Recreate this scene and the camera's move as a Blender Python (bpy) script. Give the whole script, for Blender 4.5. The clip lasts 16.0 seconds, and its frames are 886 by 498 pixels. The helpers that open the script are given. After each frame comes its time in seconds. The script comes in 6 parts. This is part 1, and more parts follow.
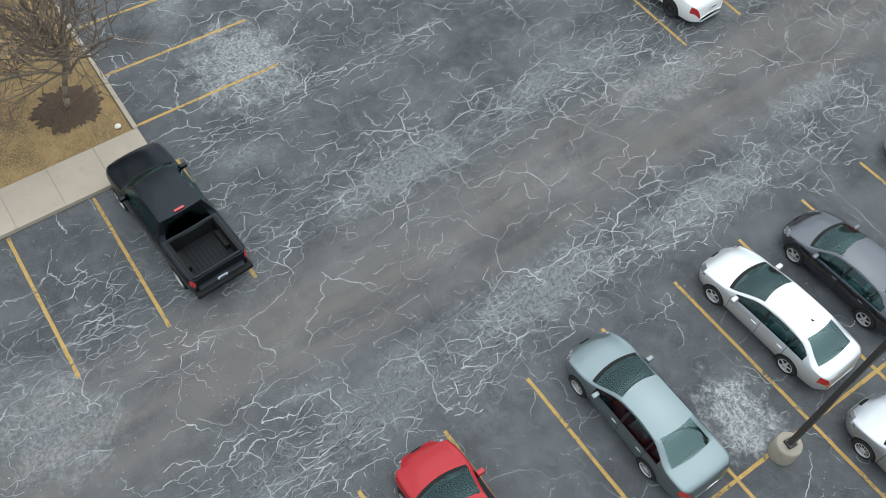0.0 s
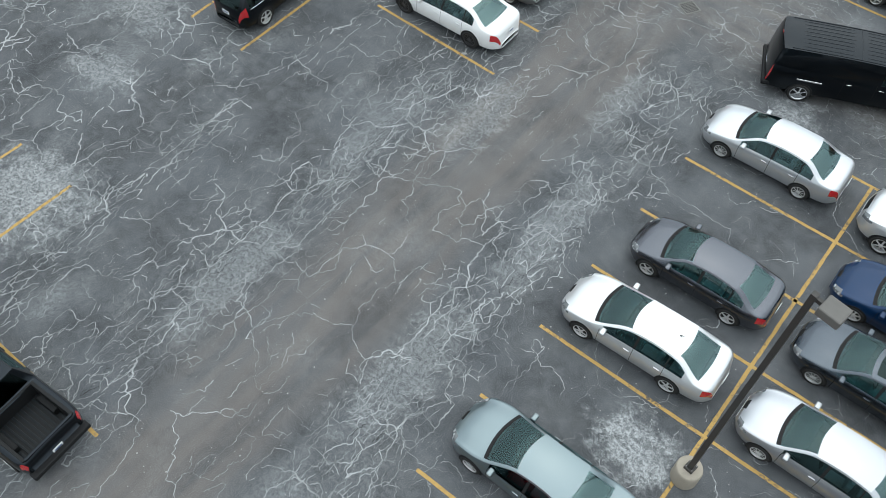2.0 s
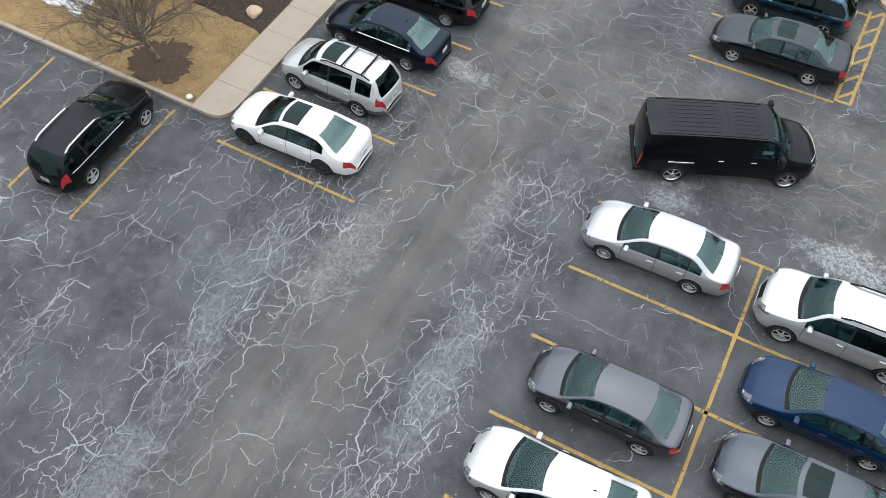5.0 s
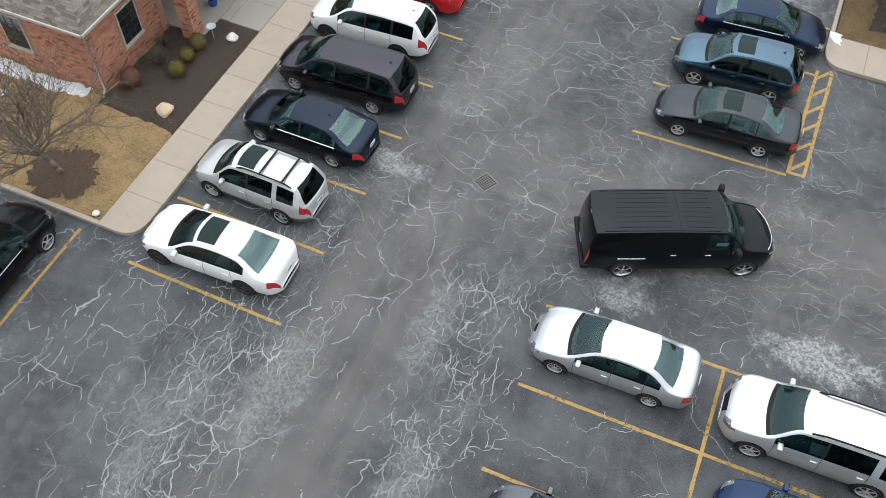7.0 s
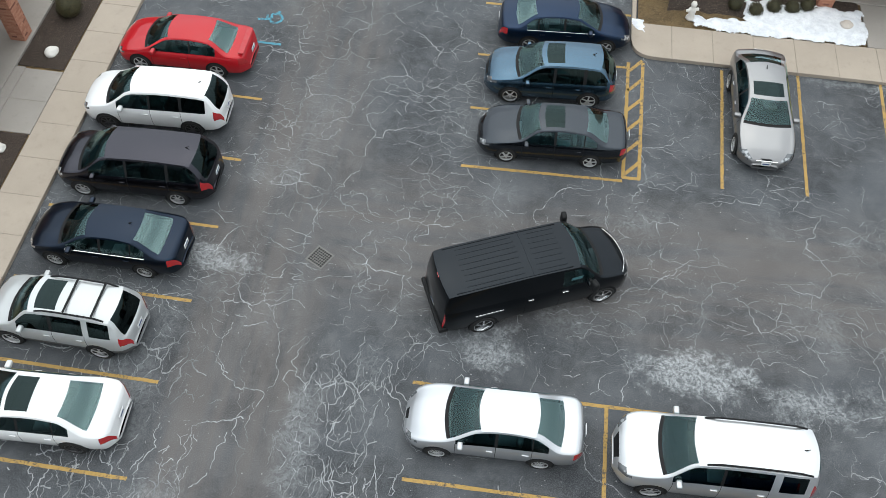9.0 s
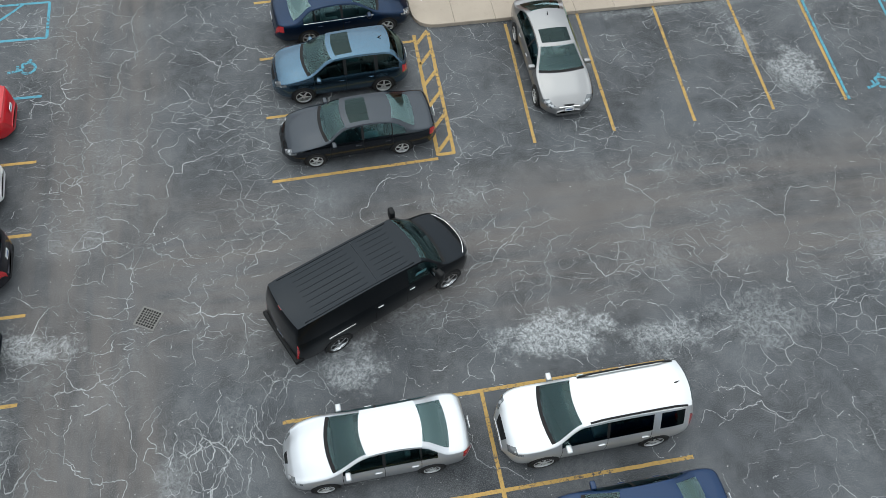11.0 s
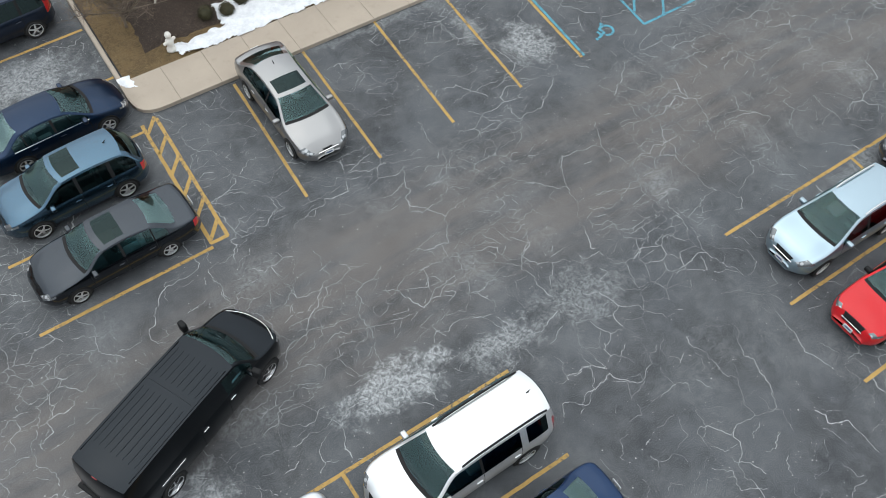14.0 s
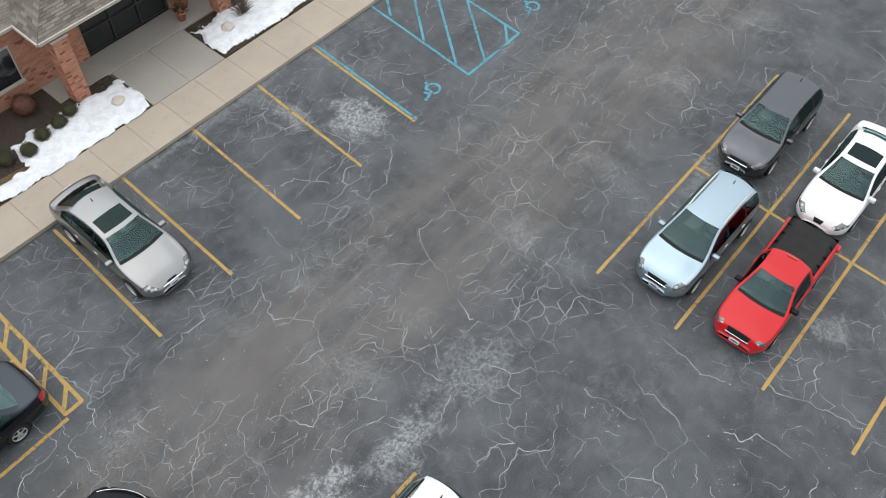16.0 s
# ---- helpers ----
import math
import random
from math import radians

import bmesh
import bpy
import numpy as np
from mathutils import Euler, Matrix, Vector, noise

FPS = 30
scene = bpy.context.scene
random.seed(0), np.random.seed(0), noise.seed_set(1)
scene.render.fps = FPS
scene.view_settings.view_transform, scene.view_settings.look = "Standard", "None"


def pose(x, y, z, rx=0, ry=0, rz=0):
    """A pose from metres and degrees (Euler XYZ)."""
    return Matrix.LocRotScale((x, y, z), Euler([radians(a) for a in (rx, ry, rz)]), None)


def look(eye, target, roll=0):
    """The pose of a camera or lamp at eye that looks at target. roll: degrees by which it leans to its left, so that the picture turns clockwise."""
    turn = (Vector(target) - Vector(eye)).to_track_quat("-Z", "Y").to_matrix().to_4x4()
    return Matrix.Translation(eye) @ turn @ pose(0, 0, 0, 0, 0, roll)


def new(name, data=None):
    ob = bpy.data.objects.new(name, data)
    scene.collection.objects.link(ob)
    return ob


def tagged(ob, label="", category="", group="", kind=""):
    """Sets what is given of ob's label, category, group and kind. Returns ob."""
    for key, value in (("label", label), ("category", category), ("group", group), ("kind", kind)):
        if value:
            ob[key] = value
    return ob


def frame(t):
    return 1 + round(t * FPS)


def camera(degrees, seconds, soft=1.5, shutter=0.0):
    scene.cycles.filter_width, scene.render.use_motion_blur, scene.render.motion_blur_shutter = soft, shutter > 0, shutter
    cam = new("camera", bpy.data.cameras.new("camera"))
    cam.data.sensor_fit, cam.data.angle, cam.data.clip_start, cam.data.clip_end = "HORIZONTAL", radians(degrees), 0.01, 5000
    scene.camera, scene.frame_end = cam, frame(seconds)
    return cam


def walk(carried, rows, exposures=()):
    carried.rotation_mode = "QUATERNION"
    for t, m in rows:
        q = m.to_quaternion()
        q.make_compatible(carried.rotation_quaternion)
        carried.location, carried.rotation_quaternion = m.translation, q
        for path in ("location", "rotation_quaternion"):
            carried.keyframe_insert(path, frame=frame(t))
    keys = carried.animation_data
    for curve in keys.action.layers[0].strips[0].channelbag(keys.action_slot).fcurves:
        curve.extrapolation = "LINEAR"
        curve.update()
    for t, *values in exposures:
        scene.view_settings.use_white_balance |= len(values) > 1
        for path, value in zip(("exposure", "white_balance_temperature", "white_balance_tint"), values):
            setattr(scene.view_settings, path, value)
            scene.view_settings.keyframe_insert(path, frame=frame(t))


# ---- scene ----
from mathutils import geometry

cam = camera(53.6, 16.0, soft=0.6)
PATH = [
    (0, (1.701, 0.028, 22.125), (0.818, 0.678, 20.452), 2.2),
    (0.5, (1.244, 0.478, 22.101), (0.406, 1.194, 20.431), 2.2),
    (1, (0.854, 0.911, 22.032), (0.064, 1.695, 20.371), 2.3),
    (1.5, (0.446, 1.442, 22.015), (-0.289, 2.285, 20.357), 2.3),
    (2, (0.020, 2.022, 21.995), (-0.659, 2.917, 20.341), 2.4),
    (2.5, (-0.287, 2.685, 22.060), (-0.919, 3.619, 20.408), 2.2),
    (3, (-0.537, 3.352, 22.144), (-1.138, 4.315, 20.496), 1.9),
    (3.5, (-0.876, 3.967, 22.223), (-1.456, 4.951, 20.581), 1.8),
    (4, (-1.142, 4.715, 22.319), (-1.708, 5.713, 20.681), 1.6),
    (4.2, (-1.348, 5.099, 22.369), (-1.900, 6.099, 20.727), 1.5),
    (6.3, (-2.257, 9.038, 22.514), (-2.756, 10.090, 20.887), 0.9),
    (6.5, (-2.440, 9.458, 22.500), (-2.932, 10.514, 20.875), 0.8),
    (7, (-2.768, 10.431, 22.517), (-3.221, 11.505, 20.893), 1),
    (7.5, (-3.058, 11.447, 22.556), (-3.446, 12.543, 20.929), 1.3),
    (8, (-3.238, 12.370, 22.479), (-3.545, 13.489, 20.850), 1.6),
    (8.5, (-3.380, 13.263, 22.479), (-3.599, 14.388, 20.841), 1.8),
    (9, (-3.433, 14.042, 22.520), (-3.559, 15.162, 20.867), 1.9),
    (9.5, (-3.413, 14.637, 22.564), (-3.442, 15.739, 20.895), 2),
    (10, (-3.444, 15.093, 22.623), (-3.370, 16.167, 20.937), 2.5),
    (10.2, (-3.503, 15.191, 22.699), (-3.392, 16.255, 21.010), 2.9),
    (12.3, (-3.262, 16.242, 21.945), (-2.818, 17.234, 20.266), 4.1),
    (12.5, (-3.176, 16.308, 21.966), (-2.708, 17.292, 20.289), 3.9),
    (13, (-2.977, 16.644, 22.021), (-2.452, 17.597, 20.343), 3.7),
    (13.5, (-2.804, 16.977, 22.028), (-2.217, 17.903, 20.356), 3.6),
    (14, (-2.570, 17.235, 22.015), (-1.916, 18.134, 20.353), 3.1),
    (14.5, (-2.268, 17.563, 22.035), (-1.549, 18.429, 20.382), 2.7),
    (15, (-1.941, 17.934, 22.026), (-1.156, 18.763, 20.383), 2.4),
    (15.5, (-1.477, 18.276, 22.021), (-0.634, 19.071, 20.391), 1.8),
    (16, (-0.933, 18.690, 22.021), (-0.033, 19.449, 20.404), 1.2),
]
# the camera drifts a little in tint and brightness
EXPOSURES = [(0.0, 0.10, 6300, 2.0), (2.0, 0.14, 6300, 1.5), (3.5, 0.16, 6400, 5.0), (6.5, 0.16, 6450, 7.0), (8.5, 0.08, 6450, 5.0),
             (10.0, 0.0, 6380, 3.0), (12.5, 0.03, 6380, 3.5), (14.5, 0.03, 6480, 5.5), (16.0, 0.0, 6550, 6.5)]
walk(cam, [(t, look(eye, target, roll)) for t, eye, target, roll in PATH], exposures=EXPOSURES)


# ---- world and light: an even overcast sky ----
def make_world():
    w = bpy.data.worlds.new("overcast_sky")
    scene.world = w
    w.use_nodes = True
    nt = w.node_tree
    nt.nodes.clear()
    sky = nt.nodes.new("ShaderNodeTexSky")
    sky.sky_type, sky.sun_disc = "NISHITA", False
    sky.sun_elevation, sky.sun_rotation = radians(65), radians(-25)
    sky.air_density, sky.dust_density, sky.ozone_density = 1.0, 1.5, 1.0
    hue = nt.nodes.new("ShaderNodeHueSaturation")
    hue.inputs["Saturation"].default_value = 0.8
    bg = nt.nodes.new("ShaderNodeBackground")
    bg.inputs["Strength"].default_value = SKY
    out = nt.nodes.new("ShaderNodeOutputWorld")
    nt.links.new(sky.outputs[0], hue.inputs["Color"])
    # a veil of cloud, three times as bright overhead as at the horizon
    coord = nt.nodes.new("ShaderNodeTexCoord")
    sep = nt.nodes.new("ShaderNodeSeparateXYZ")
    nt.links.new(coord.outputs["Generated"], sep.inputs[0])
    rise = nt.nodes.new("ShaderNodeMapRange")
    for socket, value in zip(list(rise.inputs)[1:5], (0.0, 1.0, VEIL / 3, VEIL)):
        socket.default_value = value
    nt.links.new(sep.outputs[2], rise.inputs[0])
    veil = nt.nodes.new("ShaderNodeCombineColor")
    for k, tone in enumerate((1.0, 1.0, 1.01)):
        scale = nt.nodes.new("ShaderNodeMath")
        scale.operation = "MULTIPLY"
        scale.inputs[1].default_value = tone
        nt.links.new(rise.outputs[0], scale.inputs[0])
        nt.links.new(scale.outputs[0], veil.inputs[k])
    both = nt.nodes.new("ShaderNodeMix")
    both.data_type = "RGBA"
    both.inputs[0].default_value = 0.72
    nt.links.new(hue.outputs[0], both.inputs[6])
    nt.links.new(veil.outputs[0], both.inputs[7])
    nt.links.new(both.outputs[2], bg.inputs["Color"])
    nt.links.new(bg.outputs[0], out.inputs["Surface"])
    sun = new("sun", bpy.data.lights.new("sun", "SUN"))
    sun.data.energy, sun.data.angle, sun.data.color = SUN, radians(80), (1.0, 1.0, 0.97)
    sun.matrix_world = look((0, 0, 60), (11.8, -25.3, 0))
    return w


SKY, SUN, VEIL = 0.195, 0.6, 11.5
make_world()


# ---- materials ----
class Nodes:
    """Short hand for a material's node tree."""

    def __init__(self, name):
        self.mat = bpy.data.materials.new(name)
        self.mat.use_nodes = True
        self.tree = self.mat.node_tree
        self.tree.nodes.clear()
        self.out = self.tree.nodes.new("ShaderNodeOutputMaterial")
        self.coord = None

    def add(self, kind, **values):
        n = self.tree.nodes.new(kind)
        for key, value in values.items():
            setattr(n, key, value)
        return n

    def put(self, socket, value):
        if isinstance(value, bpy.types.NodeSocket):
            self.tree.links.new(value, socket)
        elif value is not None:
            if socket.type == "RGBA" and len(value) == 3:
                value = (*value, 1.0)
            socket.default_value = value

    def world(self):
        if self.coord is None:
            self.coord = self.add("ShaderNodeNewGeometry").outputs["Position"]
        return self.coord

    def local(self):
        return self.add("ShaderNodeTexCoord").outputs["Object"]

    def chance(self):
        return self.add("ShaderNodeObjectInfo").outputs["Random"]

    def island(self):
        return self.add("ShaderNodeNewGeometry").outputs["Random Per Island"]

    def maths(self, op, a, b=None, c=None, clamp=False):
        n = self.add("ShaderNodeMath", operation=op, use_clamp=clamp)
        for socket, value in zip(n.inputs, (a, b, c)):
            self.put(socket, value)
        return n.outputs[0]

    def vec(self, op, a, b=None):
        n = self.add("ShaderNodeVectorMath", operation=op)
        self.put(n.inputs[0], a)
        if b is not None:
            self.put(n.inputs[1], b)
        return n.outputs["Value"] if op in ("LENGTH", "DISTANCE", "DOT_PRODUCT") else n.outputs[0]

    def noise(self, at, scale, detail=3.0, rough=0.55, colour=False, distortion=0.0):
        n = self.add("ShaderNodeTexNoise")
        self.put(n.inputs["Vector"], at)
        n.inputs["Scale"].default_value, n.inputs["Detail"].default_value = scale, detail
        n.inputs["Roughness"].default_value, n.inputs["Distortion"].default_value = rough, distortion
        return n.outputs["Color" if colour else "Fac"]

    def voronoi(self, at, scale, feature="DISTANCE_TO_EDGE", chance=1.0):
        n = self.add("ShaderNodeTexVoronoi", feature=feature)
        self.put(n.inputs["Vector"], at)
        n.inputs["Scale"].default_value, n.inputs["Randomness"].default_value = scale, chance
        return n.outputs["Distance"]

    def ramp(self, value, low, high, a=0.0, b=1.0, smooth=True):
        n = self.add("ShaderNodeMapRange", interpolation_type="SMOOTHSTEP" if smooth else "LINEAR")
        for socket, v in zip(n.inputs, (value, low, high, a, b)):
            self.put(socket, v)
        return n.outputs[0]

    def mix(self, fac, a, b, blend="MIX"):
        n = self.add("ShaderNodeMix", data_type="RGBA", blend_type=blend)
        self.put(n.inputs[0], fac)
        self.put(n.inputs[6], a)
        self.put(n.inputs[7], b)
        return n.outputs[2]

    def bump(self, height, strength=0.3, distance=0.01):
        n = self.add("ShaderNodeBump")
        n.inputs["Strength"].default_value, n.inputs["Distance"].default_value = strength, distance
        self.put(n.inputs["Height"], height)
        return n.outputs[0]

    def bsdf(self, **values):
        n = self.add("ShaderNodeBsdfPrincipled")
        for key, value in values.items():
            self.put(n.inputs[key.replace("_", " ")], value)
        return n.outputs[0]

    def done(self, shader):
        self.tree.links.new(shader, self.out.inputs["Surface"])
        return self.mat


def stretched(n, at, x, y, z=1.0):
    return n.vec("MULTIPLY", at, (x, y, z))


def asphalt_material():
    n = Nodes("sealed_asphalt")
    p = n.world()
    sep = n.add("ShaderNodeSeparateXYZ")
    n.put(sep.inputs[0], p)
    x, y = sep.outputs[0], sep.outputs[1]

    def warped(at, scale, amount, detail=2):
        w = n.vec("SCALE", n.vec("SUBTRACT", n.noise(p, scale, detail, 0.5, True), (0.5, 0.5, 0.5)))
        w.node.inputs["Scale"].default_value = amount
        return n.vec("ADD", at, w)
    wob = n.maths("MULTIPLY_ADD", n.noise(p, 0.22, 2), 2.6, -1.3)

    def band(axis, at, half):
        d = n.maths("ABSOLUTE", n.maths("SUBTRACT", n.maths("ADD", axis, wob), at))
        return n.ramp(d, half * 0.3, half, 1.0, 0.0)
    # strips along the aisles where salt lies thickest
    south = n.ramp(y, 23.0, 28.0, 1.0, 0.0)
    bands = n.maths("MULTIPLY", n.maths("MAXIMUM", band(x, -13.6, 1.7), band(x, -7.2, 1.5)), south)
    bands = n.maths("MAXIMUM", bands, n.maths("MULTIPLY", band(y, 27.6, 1.0), 0.75))
    bands = n.maths("MAXIMUM", bands, n.maths("MULTIPLY", band(y, 31.6, 0.9), 0.55))
    recess = n.maths("MULTIPLY", n.ramp(x, -18.0, -14.5, 1.0, 0.0), n.ramp(y, 17.0, 21.0, 1.0, 0.0))
    bands = n.maths("MAXIMUM", bands, n.maths("MULTIPLY", recess, n.ramp(n.noise(p, 0.3, 2), 0.42, 0.6)))
    # bloom of salt: soft clouds and some strong patches
    clouds = n.ramp(n.noise(n.vec("MULTIPLY", p, (1.0, 0.6, 1.0)), 0.42, 5, 0.62), 0.46, 0.74)
    clouds = n.maths("MULTIPLY", clouds, n.maths("MULTIPLY_ADD", bands, 0.34, 0.16))
    total = clouds
    torn = n.maths("MULTIPLY_ADD", n.noise(p, 1.5, 7, 0.72), 2.6, -1.2)
    ragged = warped(warped(p, 1.2, 1.1, 5), 6.0, 0.25, 3)
    for cx, cy, rx, ry, amount in SALT:
        d = n.vec("LENGTH", n.vec("MULTIPLY", n.vec("SUBTRACT", ragged, (cx, cy, 0.0)), (1 / rx, 1 / ry, 0.0)))
        total = n.maths("MAXIMUM", total, n.ramp(n.maths("ADD", d, torn), 0.45, 1.15, amount, 0.0))
    speck = n.ramp(n.noise(warped(p, 3.0, 0.3), 9.0, 8, 0.82), 0.40, 0.62, 0.10, 1.0)
    salt = n.maths("MULTIPLY", total, speck)
    dots = n.maths("MULTIPLY", n.ramp(n.voronoi(p, 2.4, "F1"), 0.045, 0.06, 1.0, 0.0), n.ramp(n.noise(p, 1.3, 2), 0.40, 0.46))
    dots = n.maths("MAXIMUM", dots, n.maths("MULTIPLY", n.ramp(n.voronoi(p, 6.0, "F1"), 0.075, 0.11, 1.0, 0.0), n.ramp(n.noise(p, 0.9, 3), 0.48, 0.56, 0.0, 0.9)))
    # wheel tracks: browner, lighter, drawn out along the lanes
    lane = band(x, -10.3, 2.8)
    turn_lane = n.maths("MULTIPLY", band(y, 29.4, 3.6), n.ramp(x, -12.0, -8.0))
    drawn = n.noise(n.vec("MULTIPLY", p, (1.6, 0.16, 1.0)), 0.9, 4, 0.6)
    drawn_x = n.noise(n.vec("MULTIPLY", p, (0.16, 1.6, 1.0)), 0.9, 4, 0.6)
    track = n.maths("MAXIMUM", n.maths("MULTIPLY", lane, n.ramp(drawn, 0.30, 0.66, 0.25, 1.0)), n.maths("MULTIPLY", turn_lane, n.ramp(drawn_x, 0.30, 0.66, 0.25, 1.0)))
    grain = n.noise(p, 30.0, 4, 0.85)
    tone = n.noise(p, 0.38, 5, 0.62)
    base = n.mix(n.ramp(tone, 0.32, 0.68), (0.016, 0.019, 0.024), (0.057, 0.063, 0.073))
    base = n.mix(n.ramp(n.noise(p, 2.6, 4, 0.65), 0.42, 0.72, 0.0, 0.45), base, (0.085, 0.091, 0.099))
    base = n.mix(n.maths("MULTIPLY", track, 0.8), base, (0.104, 0.091, 0.085))
    base = n.mix(n.ramp(grain, 0.44, 0.66, 0.0, 0.42), base, (0.20, 0.205, 0.21))
    base = n.mix(n.maths("MULTIPLY", salt, 0.85), base, (0.42, 0.44, 0.455))
    base = n.mix(n.maths("MULTIPLY", dots, 0.55), base, (0.48, 0.49, 0.485))
    high = n.maths("MULTIPLY", grain, 0.5)
    rough = n.ramp(n.noise(p, 0.7, 3), 0.3, 0.7, 0.60, 0.88)
    return n.done(n.bsdf(Base_Color=base, Roughness=rough, Normal=n.bump(high, 0.5, 0.006)))


def crack_material(name, colour, keep):
    """Deposit in a crack: broken up and gone in places."""
    n = Nodes(name)
    p = n.world()
    c = n.mix(n.noise(p, 5.0, 4, 0.7), tuple(v * 0.62 for v in colour), colour)
    c = n.mix(n.ramp(n.noise(p, 0.35, 3), 0.35, 0.65, 0.0, 0.7), c, tuple(v * 0.45 for v in colour))
    here = n.maths("MULTIPLY", n.ramp(n.noise(p, 13.0, 4, 0.75), 0.28, 0.50, 0.35, 1.0), n.ramp(n.noise(p, 0.8, 4, 0.65), 0.36, 0.58, keep, 1.0))
    bare = n.mix(n.ramp(n.noise(p, 0.38, 5, 0.62), 0.32, 0.68), (0.022, 0.025, 0.029), (0.070, 0.076, 0.084))
    return n.done(n.bsdf(Base_Color=n.mix(here, bare, c), Roughness=0.9))


SALT = [(-1.2, 12.2, 1.5, 1.2, 0.95), (-3.3, 26.0, 1.1, 0.8, 0.9), (2.6, 26.1, 2.2, 0.8, 1.0), (5.6, 25.6, 1.6, 0.7, 0.7),
        (-12.6, 27.9, 1.9, 0.55, 0.8), (13.5, 35.0, 1.1, 1.4, 0.85), (-20.3, 7.2, 2.6, 2.2, 0.75), (-24.2, 15.2, 2.0, 1.6, 0.5), (-13.2, 9.5, 1.1, 3.2, 0.4), (-6.6, 3.5, 1.2, 3.5, 0.22), (-11.5, 19.0, 1.3, 2.6, 0.35), (-7.2, 10.0, 1.2, 3.5, 0.42),
        (-6.9, 16.5, 0.9, 4.0, 0.36), (-11.0, -3.0, 2.2, 2.0, 0.35), (-13.6, 16.0, 0.9, 4.0, 0.30), (-22.8, 12.2, 1.8, 1.0, 0.55),
        (-8.2, 22.5, 0.7, 2.4, 0.32), (8.6, 25.6, 1.8, 1.2, 0.4), (10.0, 38.6, 6.0, 0.25, 0.3), (12.2, 36.6, 0.5, 1.6, 0.5), (20.3, 24.6, 3.0, 0.5, 0.35), (16.6, 18.6, 0.8, 0.7, 0.5), (-21.0, 19.8, 1.4, 0.9, 0.45), (-2.2, 42.4, 2.6, 1.3, 0.7)]


def paint_line_material(name, colour, worn=0.5):
    n = Nodes(name)
    p = n.world()
    c = n.mix(n.noise(p, 2.2, 4), tuple(v * 0.72 for v in colour), colour)
    c = n.mix(n.ramp(n.noise(p, 14.0, 4, 0.7), 0.5, 0.75, 0.0, 0.6), c, tuple(v * 0.45 for v in colour))
    gone = n.maths("MULTIPLY", n.ramp(n.noise(p, 9.0, 5, 0.75), worn - 0.05, worn + 0.10), n.ramp(n.noise(p, 0.9, 3), 0.42, 0.62, 0.25, 1.0))
    c = n.mix(gone, c, (0.050, 0.054, 0.060))
    return n.done(n.bsdf(Base_Color=c, Roughness=0.75))


def concrete_material(name, colour, dirt=0.5):
    n = Nodes(name)
    p = n.world()
    c = n.mix(n.noise(p, 0.8, 5, 0.6), tuple(v * 0.80 for v in colour), tuple(min(1, v * 1.12) for v in colour))
    c = n.mix(n.ramp(n.noise(p, 3.0, 5, 0.7), 0.52, 0.75, 0.0, dirt * 0.6), c, tuple(v * 0.55 for v in colour))
    c = n.mix(n.maths("MULTIPLY", n.chance(), 0.22), c, tuple(v * 0.72 for v in colour))
    c = n.mix(n.ramp(n.noise(p, 70.0, 2, 0.8), 0.5, 0.75, 0.0, 0.18), c, tuple(v * 0.5 for v in colour))
    return n.done(n.bsdf(Base_Color=c, Roughness=0.85, Normal=n.bump(n.noise(p, 50.0, 3), 0.25, 0.004)))


def grass_material(name="dormant_turf", damp=1.0):
    n = Nodes(name)
    p = n.world()
    c = n.mix(n.ramp(n.noise(p, 0.7, 5, 0.65), 0.35, 0.65), (0.16, 0.102, 0.044), (0.35, 0.235, 0.11))
    c = n.mix(n.ramp(n.noise(p, 2.2, 5, 0.7), 0.48, 0.66, 0.0, 0.6), c, (0.125, 0.088, 0.038))
    blades = n.noise(n.vec("ADD", stretched(n, p, 1.0, 2.4), n.noise(p, 3.0, 2, 0.5, True)), 11.0, 6, 0.85)
    c = n.mix(n.ramp(blades, 0.42, 0.62, 0.0, 0.85), c, (0.47, 0.35, 0.185))
    c = n.mix(n.ramp(n.noise(stretched(n, p, 2.1, 1.0), 26.0, 4, 0.8), 0.54, 0.68, 0.0, 0.75), c, (0.055, 0.042, 0.026))
    # one factor scales the whole turf colour
    c = n.mix(1.0, c, (damp, damp * 0.97, damp * 0.92), "MULTIPLY")
    return n.done(n.bsdf(Base_Color=c, Roughness=0.95, Normal=n.bump(blades, 1.0, 0.06)))


def mulch_material(name="dark_mulch", tint=(0.044, 0.031, 0.023)):
    n = Nodes(name)
    p = n.world()
    chips = n.noise(n.vec("ADD", stretched(n, p, 1.0, 1.7), n.noise(p, 6.0, 2, 0.5, True)), 12.0, 6, 0.85)
    c = n.mix(n.ramp(chips, 0.40, 0.60), tuple(v * 0.30 for v in tint), tuple(v * 1.8 for v in tint))
    c = n.mix(n.ramp(n.noise(p, 1.1, 4), 0.4, 0.7, 0.0, 0.6), c, tint)
    c = n.mix(n.ramp(n.noise(p, 22.0, 4, 0.85), 0.57, 0.63, 0.0, 0.85), c, (0.22, 0.175, 0.145))
    return n.done(n.bsdf(Base_Color=c, Roughness=0.95, Normal=n.bump(chips, 1.0, 0.05)))


